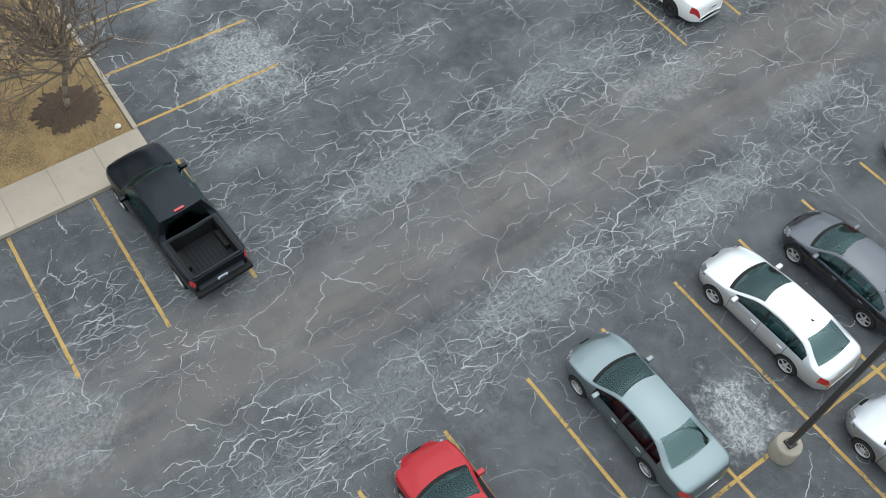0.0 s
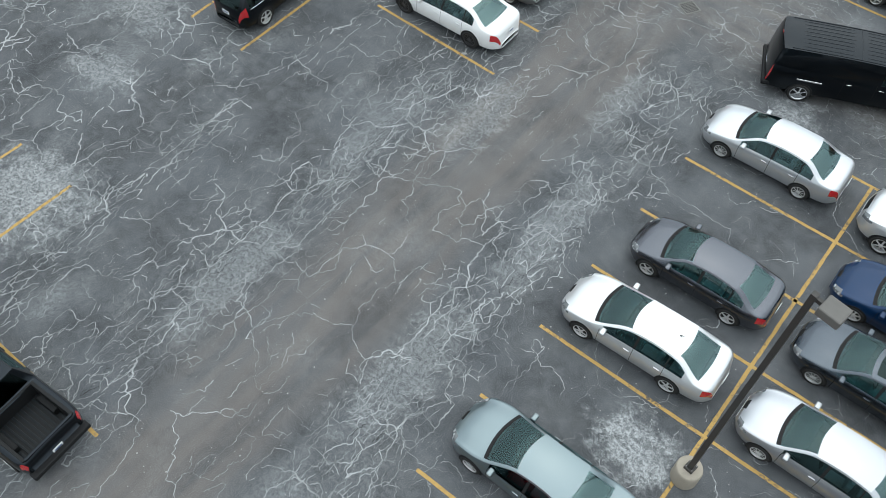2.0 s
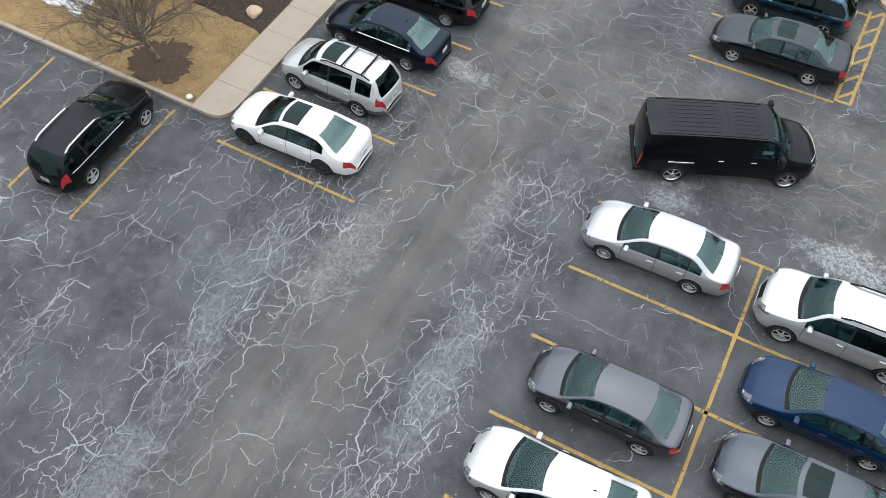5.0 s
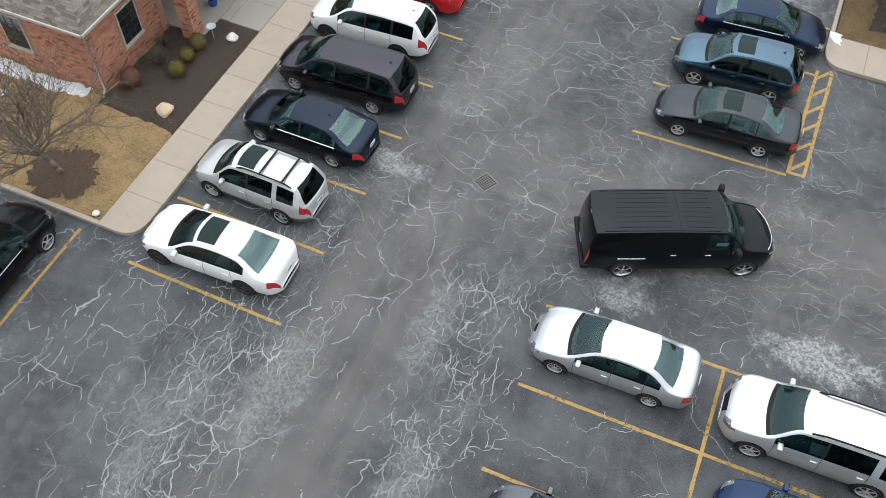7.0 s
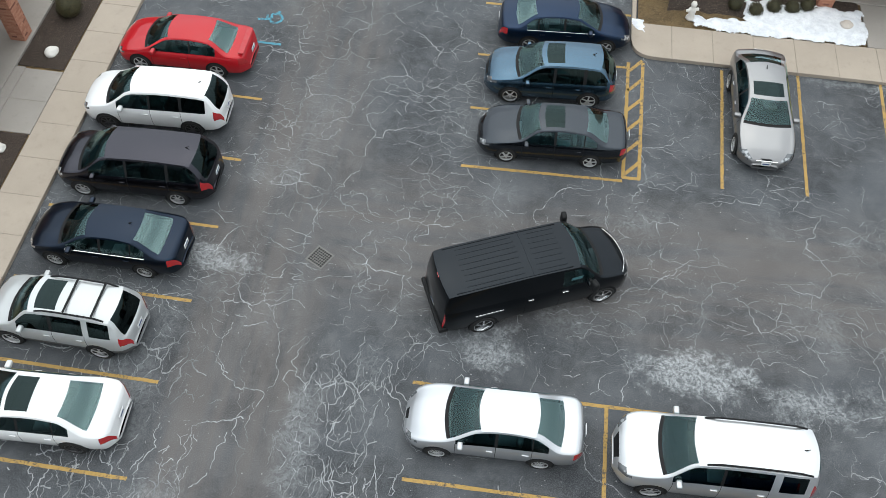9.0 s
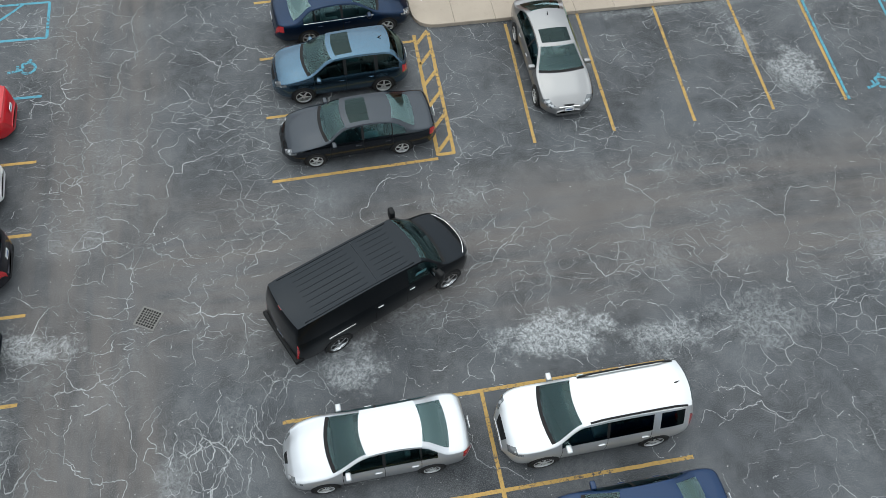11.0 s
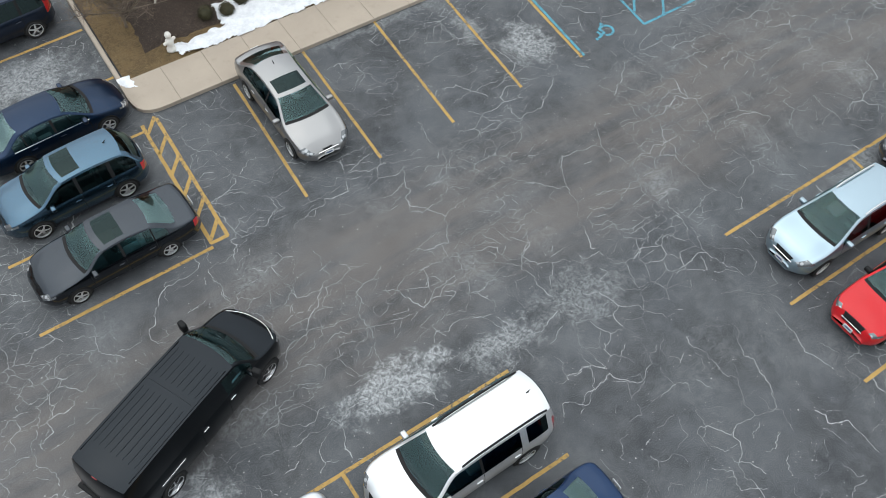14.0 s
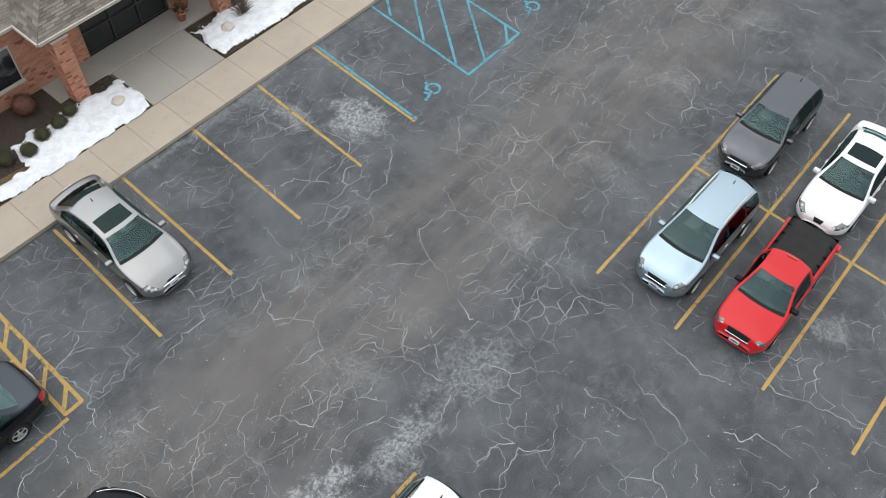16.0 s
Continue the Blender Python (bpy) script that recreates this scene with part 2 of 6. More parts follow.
def brick_material(name):
    """Running bond that follows the wall's facing."""
    n = Nodes(name)
    sep, face = n.add("ShaderNodeSeparateXYZ"), n.add("ShaderNodeSeparateXYZ")
    n.put(sep.inputs[0], n.world())
    n.put(face.inputs[0], n.add("ShaderNodeNewGeometry").outputs["True Normal"])
    east = n.maths("GREATER_THAN", n.maths("ABSOLUTE", face.outputs[0]), 0.5)
    along = n.add("ShaderNodeMix", data_type="FLOAT")
    for socket, value in zip((along.inputs[0], along.inputs[2], along.inputs[3]), (east, sep.outputs[0], sep.outputs[1])):
        n.put(socket, value)
    com = n.add("ShaderNodeCombineXYZ")
    n.put(com.inputs[0], along.outputs[0])
    n.put(com.inputs[1], sep.outputs[2])

    def courses(one, two, mortar, bias):
        b = n.add("ShaderNodeTexBrick", offset=0.5)
        n.put(b.inputs["Vector"], com.outputs[0])
        for key, value in (("Color1", one), ("Color2", two), ("Mortar", mortar), ("Scale", 1.0), ("Mortar Size", 0.007), ("Brick Width", 0.205), ("Row Height", 0.075), ("Bias", bias)):
            n.put(b.inputs[key], value)
        return b
    b = courses((0.34, 0.148, 0.094), (0.47, 0.235, 0.157), (0.36, 0.27, 0.21), -0.1)
    dark = courses((0.0, 0.0, 0.0), (1.0, 1.0, 1.0), (0.0, 0.0, 0.0), -0.55)
    c = n.mix(n.ramp(dark.outputs["Color"], 0.45, 0.55, 0.0, 0.75), b.outputs["Color"], (0.105, 0.042, 0.032))
    c = n.mix(n.ramp(n.noise(n.world(), 0.8, 4), 0.35, 0.7, 0.0, 0.35), c, (0.16, 0.062, 0.040))
    return n.done(n.bsdf(Base_Color=c, Roughness=0.88, Normal=n.bump(b.outputs["Fac"], -0.6, 0.008)))


def shingle_material():
    n = Nodes("asphalt_shingles")
    c = n.mix(n.island(), (0.10, 0.085, 0.072), (0.23, 0.20, 0.175))
    c = n.mix(n.ramp(n.noise(n.world(), 30.0, 3, 0.8), 0.4, 0.7, 0.0, 0.5), c, (0.07, 0.062, 0.056))
    return n.done(n.bsdf(Base_Color=c, Roughness=0.92, Normal=n.bump(n.noise(n.world(), 60.0, 2), 0.4, 0.005)))


def plain_material(name, colour, rough=0.5, metal=0.0, vary=0.2, scale=6.0, coat=0.0, grain=0.0, shine=0.5):
    n = Nodes(name)
    p = n.local()
    c = n.mix(n.noise(p, scale, 4, 0.6), tuple(v * (1 - vary) for v in colour), tuple(min(1.0, v * (1 + vary)) for v in colour))
    normal = n.bump(n.noise(p, scale * 8, 3), grain, 0.004) if grain else None
    return n.done(n.bsdf(Base_Color=c, Roughness=rough, Metallic=metal, Coat_Weight=coat, Coat_Roughness=0.05, Specular_IOR_Level=shine, Normal=normal))


def car_paint(name, colour, metal=0.5, rough=0.3, dust=0.1, coat=1.0):
    """Clear-coated paint, with a faint film of dried road salt low on the body."""
    n = Nodes(name)
    p = n.local()
    c = n.mix(n.noise(p, 0.9, 2), tuple(v * 0.96 for v in colour), tuple(min(1.0, v * 1.03) for v in colour))
    sep = n.add("ShaderNodeSeparateXYZ")
    n.put(sep.inputs[0], p)
    low = n.ramp(sep.outputs[2], 0.25, 0.75, dust * 2.2, 0.0)
    film = n.maths("MULTIPLY", low, n.ramp(n.noise(p, 4.0, 4, 0.6), 0.3, 0.7, 0.3, 1.0))
    c = n.mix(film, c, (0.24, 0.24, 0.235))
    r = n.maths("ADD", n.maths("MULTIPLY", film, 0.5), rough)
    return n.done(n.bsdf(Base_Color=c, Metallic=metal, Roughness=r, Specular_IOR_Level=0.06, Coat_Weight=coat, Coat_Roughness=0.04))


def glass_material(name, tint, gloss=1.55):
    """A thin pane: tinted see-through, with a mirror sheen that grows at a slant."""
    n = Nodes(name)
    f = n.add("ShaderNodeFresnel")
    f.inputs["IOR"].default_value = gloss
    t = n.add("ShaderNodeBsdfTransparent")
    n.put(t.inputs[0], tint)
    g = n.add("ShaderNodeBsdfGlossy")
    n.put(g.inputs["Color"], (0.66, 0.95, 0.96))
    n.put(g.inputs["Roughness"], 0.03)
    m = n.add("ShaderNodeMixShader")
    n.put(m.inputs[0], f.outputs[0])
    n.put(m.inputs[1], t.outputs[0])
    n.put(m.inputs[2], g.outputs[0])
    return n.done(m.outputs[0])


def snow_material():
    n = Nodes("old_snow")
    p = n.world()
    c = n.mix(n.ramp(n.noise(p, 3.0, 5, 0.7), 0.35, 0.7), (0.74, 0.76, 0.79), (0.58, 0.60, 0.64))
    c = n.mix(n.ramp(n.noise(p, 17.0, 4, 0.8), 0.66, 0.78, 0.0, 0.7), c, (0.22, 0.19, 0.16))
    return n.done(n.bsdf(Base_Color=c, Roughness=0.75, Normal=n.bump(n.noise(p, 9.0, 5), 0.8, 0.05)))


def lamp_lens():
    """A clear cover over dark bowls and bright reflectors."""
    n = Nodes("clear_headlamp")
    d = n.voronoi(n.local(), 7.0, "F1", 0.7)
    c = n.mix(n.ramp(d, 0.30, 0.42), (0.42, 0.44, 0.46), (0.13, 0.14, 0.15))
    return n.done(n.bsdf(Base_Color=c, Metallic=0.3, Roughness=0.15, Coat_Weight=1.0, Coat_Roughness=0.04))


ASPHALT = asphalt_material()
CRACK_SALT = crack_material("salt_in_cracks", (0.47, 0.49, 0.505), 0.38)
CRACK_DARK = crack_material("open_cracks", (0.022, 0.023, 0.025), 0.2)
YELLOW = paint_line_material("yellow_line_paint", (0.47, 0.30, 0.085), 0.53)
BLUE = paint_line_material("blue_line_paint", (0.085, 0.33, 0.44), 0.50)
WALK = concrete_material("sidewalk_concrete", (0.385, 0.330, 0.272))
PATHC = concrete_material("grey_path_concrete", (0.32, 0.295, 0.268))
POST_BASE = concrete_material("post_base_concrete", (0.30, 0.27, 0.225), 0.8)
GRASS = grass_material()
# the same turf with every tone cut to about half
DARK_GRASS = grass_material("dark_turf", 0.5)
MULCH = mulch_material()
BARK_BED = mulch_material("tree_ring_mulch", (0.085, 0.055, 0.035))
BRICK = brick_material("red_brick")
SHINGLE = shingle_material()
SNOW = snow_material()
TRIM = plain_material("pale_trim", (0.40, 0.37, 0.33), 0.5)
DARK_FRAME = plain_material("dark_bronze_frame", (0.03, 0.028, 0.026), 0.4)
BARK = plain_material("grey_bark", (0.19, 0.155, 0.12), 0.95, 0, 0.4, 9.0, 0, 0.6)
TWIG = plain_material("bare_twigs", (0.12, 0.092, 0.072), 0.95, 0, 0.3)
BLACK_PLASTIC = plain_material("black_plastic", (0.013, 0.0135, 0.0145), 0.55, shine=0.15)
LINER = plain_material("bed_liner_plastic", (0.014, 0.017, 0.020), 0.45, shine=0.15)
TRIM_GREY = plain_material("grey_cladding", (0.10, 0.10, 0.10), 0.6)
RUBBER = plain_material("tyre_rubber", (0.028, 0.028, 0.028), 0.85, 0, 0.3, 9.0, shine=0.15)
ALLOY = plain_material("alloy_wheel", (0.52, 0.53, 0.54), 0.35, 0.35, 0.12)
DARK_ALLOY = plain_material("dark_alloy_wheel", (0.09, 0.09, 0.095), 0.35, 0.8, 0.15)
CHROME = plain_material("chrome_trim", (0.75, 0.76, 0.77), 0.14, 1.0, 0.05)
LAMP_CLEAR = lamp_lens()
LAMP_RED = plain_material("red_tail_lamp", (0.36, 0.010, 0.014), 0.15, 0.0, 0.2, 20.0, 1.0)
LAMP_AMBER = plain_material("amber_lamp", (0.62, 0.17, 0.02), 0.2, 0.0, 0.2, 20.0, 1.0)
PLATE = plain_material("plate_white", (0.66, 0.67, 0.68), 0.5)
PLATE_BAR = plain_material("plate_bars", (0.07, 0.10, 0.22), 0.5)
SEAT_GREY = plain_material("grey_seat_cloth", (0.17, 0.17, 0.168), 0.9, shine=0.1)
SEAT_DARK = plain_material("dark_cabin_trim", (0.030, 0.032, 0.033), 0.8, shine=0.1)
GLASS = glass_material("car_glass", (0.48, 0.75, 0.80), 1.64)
REAR_GLASS = glass_material("rear_glass", (0.55, 0.72, 0.72), 2.1)
TINTED = glass_material("privacy_glass", (0.05, 0.06, 0.07), 1.4)
IRON = plain_material("cast_iron", (0.15, 0.145, 0.14), 0.8, 0.0, 0.4, 20.0)
POLE_METAL = plain_material("dark_bronze_pole", (0.040, 0.037, 0.035), 0.45, 0.2)


# ---- mesh helpers ----
def link_mesh(name, bm, material, parent=None, label="", smooth=False, at=None):
    me = bpy.data.meshes.new(name)
    bm.normal_update()
    bm.to_mesh(me)
    bm.free()
    if smooth:
        me.shade_smooth()
    if material:
        me.materials.append(material)
    ob = new(name, me)
    if parent is not None:
        ob.parent = parent
    if at is not None:
        ob.matrix_basis = at
    if label:
        ob["label"] = label
    return ob


def part(name, bm, material, parent, label="", smooth=False, at=None):
    return link_mesh(name, bm, material, parent, label, smooth, at)


def empty(name, m):
    ob = new(name)
    ob.matrix_basis = m
    return ob


def box(bm, lo, hi, bevel=0.0, m=None):
    vs = [bm.verts.new((x, y, z)) for x in (lo[0], hi[0]) for y in (lo[1], hi[1]) for z in (lo[2], hi[2])]
    if m is not None:
        for v in vs:
            v.co = m @ v.co
    fs = [bm.faces.new([vs[i] for i in q]) for q in ((0, 1, 3, 2), (4, 6, 7, 5), (0, 4, 5, 1), (2, 3, 7, 6), (0, 2, 6, 4), (1, 5, 7, 3))]
    if bevel:
        es = {e for f in fs for e in f.edges}
        bmesh.ops.bevel(bm, geom=list(es), offset=bevel, segments=2, affect="EDGES", profile=0.5)
    return bm


def boxed(lo, hi, bevel=0.0, m=None):
    return box(bmesh.new(), lo, hi, bevel, m)


def prism(points, z0, z1, bevel=0.0):
    """A slab with the outline points, from z0 to z1."""
    bm = bmesh.new()
    a = [bm.verts.new((x, y, z0)) for x, y in points]
    b = [bm.verts.new((x, y, z1)) for x, y in points]
    k = len(points)
    top = bm.faces.new(b)
    bm.faces.new(a[::-1])
    for i in range(k):
        bm.faces.new((a[i], a[(i + 1) % k], b[(i + 1) % k], b[i]))
    if bevel:
        bmesh.ops.bevel(bm, geom=list(top.edges), offset=bevel, segments=3, affect="EDGES", profile=0.5)
    bmesh.ops.recalc_face_normals(bm, faces=bm.faces)
    return bm


def lathe(profile, steps, axis="z", bm=None):
    """Spin (radius, height) pairs round an axis."""
    bm = bm or bmesh.new()
    rings = []
    for r, h in profile:
        ring = []
        for i in range(steps):
            a = 2 * math.pi * i / steps
            c, s = r * math.cos(a), r * math.sin(a)
            ring.append(bm.verts.new((c, s, h) if axis == "z" else (c, h, s)))
        rings.append(ring)
    for u, v in zip(rings, rings[1:]):
        for i in range(steps):
            bm.faces.new((u[i], u[(i + 1) % steps], v[(i + 1) % steps], v[i]))
    for ring in (rings[0], rings[-1]):
        try:
            bm.faces.new(ring)
        except ValueError:
            pass
    bmesh.ops.recalc_face_normals(bm, faces=bm.faces)
    return bm


def tube(bm, a, b, ra, rb, sides=6):
    a, b = Vector(a), Vector(b)
    d = (b - a).normalized()
    side = d.orthogonal().normalized()
    up = d.cross(side)
    rings = []
    for p, r in ((a, ra), (b, rb)):
        rings.append([bm.verts.new(p + (side * math.cos(2 * math.pi * i / sides) + up * math.sin(2 * math.pi * i / sides)) * r) for i in range(sides)])
    for i in range(sides):
        bm.faces.new((rings[0][i], rings[0][(i + 1) % sides], rings[1][(i + 1) % sides], rings[1][i]))
    bm.faces.new(rings[0][::-1])
    bm.faces.new(rings[1])
    return bm


def tube_path(bm, points, radius, sides=6):
    """One continuous tube through the points."""
    pts = [Vector(p) for p in points]
    rings = []
    for i, p in enumerate(pts):
        d = (pts[min(i + 1, len(pts) - 1)] - pts[max(i - 1, 0)]).normalized()
        side = d.cross(Vector((0, 0, 1)))
        side = side.normalized() if side.length > 1e-4 else Vector((1, 0, 0))
        up = side.cross(d)
        rings.append([bm.verts.new(p + (side * math.cos(2 * math.pi * k / sides) + up * math.sin(2 * math.pi * k / sides)) * radius) for k in range(sides)])
    for u, v in zip(rings, rings[1:]):
        for k in range(sides):
            bm.faces.new((u[k], u[(k + 1) % sides], v[(k + 1) % sides], v[k]))
    bm.faces.new(rings[0][::-1])
    bm.faces.new(rings[-1])
    return bm


# ---- vehicles ----
def smooth_curve(points):
    """A monotone cubic through (x, value) pairs, as a function."""
    xs = [p[0] for p in points]
    ys = [p[1] for p in points]
    d = [(ys[i + 1] - ys[i]) / (xs[i + 1] - xs[i]) for i in range(len(xs) - 1)]
    m = [d[0]] + [0 if d[i - 1] * d[i] <= 0 else 2 * d[i - 1] * d[i] / (d[i - 1] + d[i]) for i in range(1, len(d))] + [d[-1]]

    def f(x):
        x = min(max(x, xs[0]), xs[-1])
        i = min(max(k for k in range(len(xs)) if xs[k] <= x), len(xs) - 2)
        h = xs[i + 1] - xs[i]
        t = (x - xs[i]) / h
        return (ys[i] * (1 + 2 * t) * (1 - t) ** 2 + h * m[i] * t * (1 - t) ** 2 + ys[i + 1] * t * t * (3 - 2 * t) + h * m[i + 1] * t * t * (t - 1))
    return f


WHEELS = {}


def wheel_meshes(radius, width, style, finish):
    """A tyre and a rim, face towards +y, shared by all wheels alike."""
    key = (radius, width, style, finish.name)
    if key in WHEELS:
        return WHEELS[key]
    r, w = radius, width
    k = r - 0.105 if style != "steel" else r - 0.12
    bm = lathe([(k, -w / 2), (r - 0.03, -w / 2), (r, -w / 2 + 0.03), (r, w / 2 - 0.03), (r - 0.03, w / 2), (k + 0.01, w / 2 + 0.004), (k, w / 2 - 0.015), (k - 0.02, w / 2 - 0.10), (0.05, w / 2 - 0.10)], 26, "y")
    tyre = bpy.data.meshes.new("wheel")
    bm.to_mesh(tyre)
    bm.free()
    tyre.shade_smooth()
    tyre.materials.append(RUBBER)
    bm = lathe([(k + 0.004, w / 2 - 0.03), (k + 0.006, w / 2 + 0.004), (k - 0.016, w / 2 + 0.002), (k - 0.022, w / 2 - 0.03)], 26, "y")
    lathe([(0.001, w / 2 + 0.002), (0.045, w / 2), (0.062, w / 2 - 0.02), (0.065, w / 2 - 0.06)], 14, "y", bm)
    spokes = {"five": 5, "six": 6, "seven": 7, "ten": 10, "steel": 8}[style]
    broad = {"five": 0.062, "six": 0.058, "seven": 0.046, "ten": 0.024, "steel": 0.07}[style]
    for i in range(spokes):
        turn = Matrix.Rotation(2 * math.pi * i / spokes, 4, "Y")
        vs = []
        for x, half, d in ((0.045, broad * 0.55, 0.0), (k * 0.6, broad * 0.42, -0.004), (k - 0.008, broad * 0.6, -0.012)):
            for s in (-1, 1):
                for depth in (0.0, -0.035):
                    vs.append(bm.verts.new(turn @ Vector((x, w / 2 - 0.006 + d + depth, s * half))))
        for j in (0, 4):
            a, b, c, e = vs[j:j + 4]
            f, g, h, l = vs[j + 4:j + 8]
            bm.faces.new((a, c, h, f))
            bm.faces.new((a, f, g, b))
            bm.faces.new((c, e, l, h))
    bmesh.ops.recalc_face_normals(bm, faces=bm.faces)
    rim = bpy.data.meshes.new("rim")
    bm.to_mesh(rim)
    bm.free()
    rim.materials.append(finish)
    WHEELS[key] = tyre, rim
    return tyre, rim


def vehicle(name, m, paint, L, W, H, wb, fo, kind="sedan", label="", category="car", group="parked cars", zb=0.92, zc=1.02, zh=0.78, zd=1.02,
            cowl=0.0, roof=(0.0, 0.0), deck=0.0, doors=(), panes=(), sunroof=None, wheel=(0.33, 0.22, "five"), finish=None,
            rear_glass=None, cladding=False, rails=False, bed=None, clear=0.20, taper=(0.34, 0.25), tall=0.665, handle=None, side_glass=None,
            plate_front=False, tail=(3, 6, 0.30), head=0.42, rear_seats=True, pillar=None, lip=0.0, fin=False, bend=0.15, pillar_finish=None, trim=None, mirror=None):
    """A road vehicle on its wheels: the nose points to +x, the origin lies midway between the axles on the ground.
    cowl: the foot of the windscreen; roof: its rear and front edge; deck: the foot of the rear window; panes: side windows, from rear to front."""
    xf, xr = wb / 2 + fo, wb / 2 + fo - L
    rear_glass, side_glass = rear_glass or REAR_GLASS, side_glass or GLASS
    finish = finish or ALLOY
    rr, rf = roof
    if kind == "pickup":
        prof = [(xr, 0.62), (xr + 0.03, zd - 0.06), (xr + 0.10, zd), (deck - 0.05, zd), (deck, zd + 0.03), (rr, H - 0.05), ((rr + rf) / 2, H), (rf, H - 0.05), (cowl, zc), (xf - 0.30, zh + 0.04), (xf - 0.10, zh - 0.04), (xf - 0.02, 0.62), (xf, 0.48)]
    elif kind == "sedan":
        prof = [(xr, 0.50), (xr + 0.04, 0.72), (xr + 0.13, zd - 0.05), (xr + 0.26, zd), (deck, zd + 0.035), (rr, H - 0.045), ((rr + rf) / 2, H), (rf, H - 0.05), (cowl, zc), (xf - 0.60, zh + 0.08), (xf - 0.30, zh - 0.03), (xf - 0.13, zh - 0.14), (xf - 0.035, 0.56), (xf, 0.42)]
    else:
        prof = [(xr, 0.55), (xr + 0.03, 0.80), (xr + 0.08, zd - 0.04), (deck, zd + 0.03), (rr, H - 0.05), (rr + 0.35, H - 0.015), ((rr + rf) / 2, H), (rf, H - 0.06), (cowl, zc), (xf - 0.50, zh + 0.08), (xf - 0.24, zh - 0.02), (xf - 0.10, zh - 0.14), (xf - 0.03, 0.64), (xf, 0.48)]
    top = smooth_curve(prof)
    end_f, end_r = xf - 0.95, xr + 0.75

    def half(x):
        f = 1.0
        if x > end_f:
            f -= taper[0] * 0.5 * ((x - end_f) / (xf - end_f)) ** 2
            f *= 1 - taper[0] * 1.35 * max(0.0, (x - xf + 0.42) / 0.42) ** 2.3
        if x < end_r:
            f -= taper[1] * 0.5 * ((end_r - x) / (end_r - xr)) ** 2
            f *= 1 - taper[1] * 1.35 * max(0.0, (xr + 0.36 - x) / 0.36) ** 2.4
        return W / 2 * f

    bow = smooth_curve([(xr, 0.0), (min(deck, rr) - 0.02, -bend * 0.7), (rr + 0.02, -bend * 0.6), ((rr + rf) / 2, 0.0), (rf, bend * 0.75), (cowl, bend), (xf - 0.3, bend * 0.2), (xf, 0.0)])

    keys = {xf, xr, cowl, cowl - 0.05, cowl + 0.05, xf - 0.115, rf, rr, deck, xf - 0.02, xf - 0.05, xf - 0.09, xf - 0.14, xf - 0.2, xf - head, xr + 0.02, xr + 0.05, xr + 0.09, xr + 0.14, xr + 0.2, xr + tail[2], xr + 0.27}
    for a, b in panes:
        keys |= {a, b}
    for d in doors:
        keys |= {d - 0.007, d + 0.007}
    if sunroof:
        keys |= set(sunroof)
    if bed:
        keys |= set(bed)
    x = xr
    while x < xf:
        if min(abs(x - k) for k in keys) > 0.05:
            keys.add(x)
        x += 0.13
    xs = sorted(keys)
    low, wide_roof = clear, W / 2 * tall
    lean = (W / 2 * 0.945 - wide_roof) / (H - 0.08 - zb)
    rows = []
    for x in xs:
        w, zt = half(x), top(x)
        belt = min(zb + 0.05 * (0.5 - (x - xr) / L) * 2, zt - 0.075)
        bottom = min(low + 0.06 * max(0, (abs(x - (xf + xr) / 2) / (L / 2)) ** 6), belt - 0.12)
        span = belt - bottom
        edge_z = zt - (0.065 if zt > zb + 0.3 else 0.058)
        edge_z = max(edge_z, belt + 0.003)
        edge_y = w * 0.945 - lean * (edge_z - belt)
        ring = [(w * 0.84, bottom), (w * 0.955, bottom + 0.10 * span + 0.02), (w * 0.995, bottom + 0.36 * span), (w, bottom + 0.66 * span), (w * 0.982, belt - 0.10 * span), (w * 0.945, belt)]
        for f in (0.06, 0.5, 0.90, 1.0):
            ring.append((w * 0.945 + (edge_y - w * 0.945) * f + 0.012 * math.sin(math.pi * f) * (edge_z - belt), belt + (edge_z - belt) * f))
        for s in (0.09, 0.21, 0.42, 0.7, 1.0):
            ring.append((edge_y * (1 - s), edge_z + (zt - edge_z) * (1 - (1 - s) ** 2.2)))
        crown = min(1.0, max(0.0, (x - cowl - 0.05) / 0.25)) * min(1.0, max(0.0, (xf - 0.12 - x) / 0.3))
        for k, lift in ((10, -0.006), (11, -0.014), (12, 0.020), (13, 0.012)):
            ring[k] = (ring[k][0], ring[k][1] + lift * crown)
        wide_top = max(ring[9][0], 0.05)
        rows.append([(x + (bow(x) * (1 - (y / wide_top) ** 2) if k >= 9 else 0.0), y, z) for k, (y, z) in enumerate(ring)])

    def region(a, b, k, side):
        xm, h = (a + b) / 2, top((a + b) / 2)
        if 4 <= k <= 10 and xf - (head if k < 6 else head * 0.72) < xm < xf - 0.07:
            return "headlamp", side
        if k >= 10:
            if rf < xm < cowl - 0.05:
                return "windscreen"
            if rr > xm > deck and k >= 11 and kind != "panel_van":
                return "rear_window"
            if sunroof and sunroof[0] < xm < sunroof[1] and k >= 11:
                return "sunroof"
            if bed and bed[0] < xm < bed[1] and k >= 11:
                return None
            if xf - 0.115 < xm < xf - 0.02 and k >= (13 if kind == "sedan" else 12):
                return "grille"
            # black cowl, carried up the glass foot to paint in the wipers' shadow
            if cowl - 0.05 < xm < cowl + 0.05:
                return "cowl_panel"
            if cowl < xm <= xf - 0.115:
                return "bonnet"
        if k >= 9 and rr < xm < rf:
            return "roof"
        if kind == "sedan" and k >= 10 and xr + 0.09 < xm < deck:
            return "boot_lid"
        if k in (6, 7) and h - zb > 0.20:
            for i, (p, q) in enumerate(panes):
                if p < xm < q:
                    return "side_window", i, side
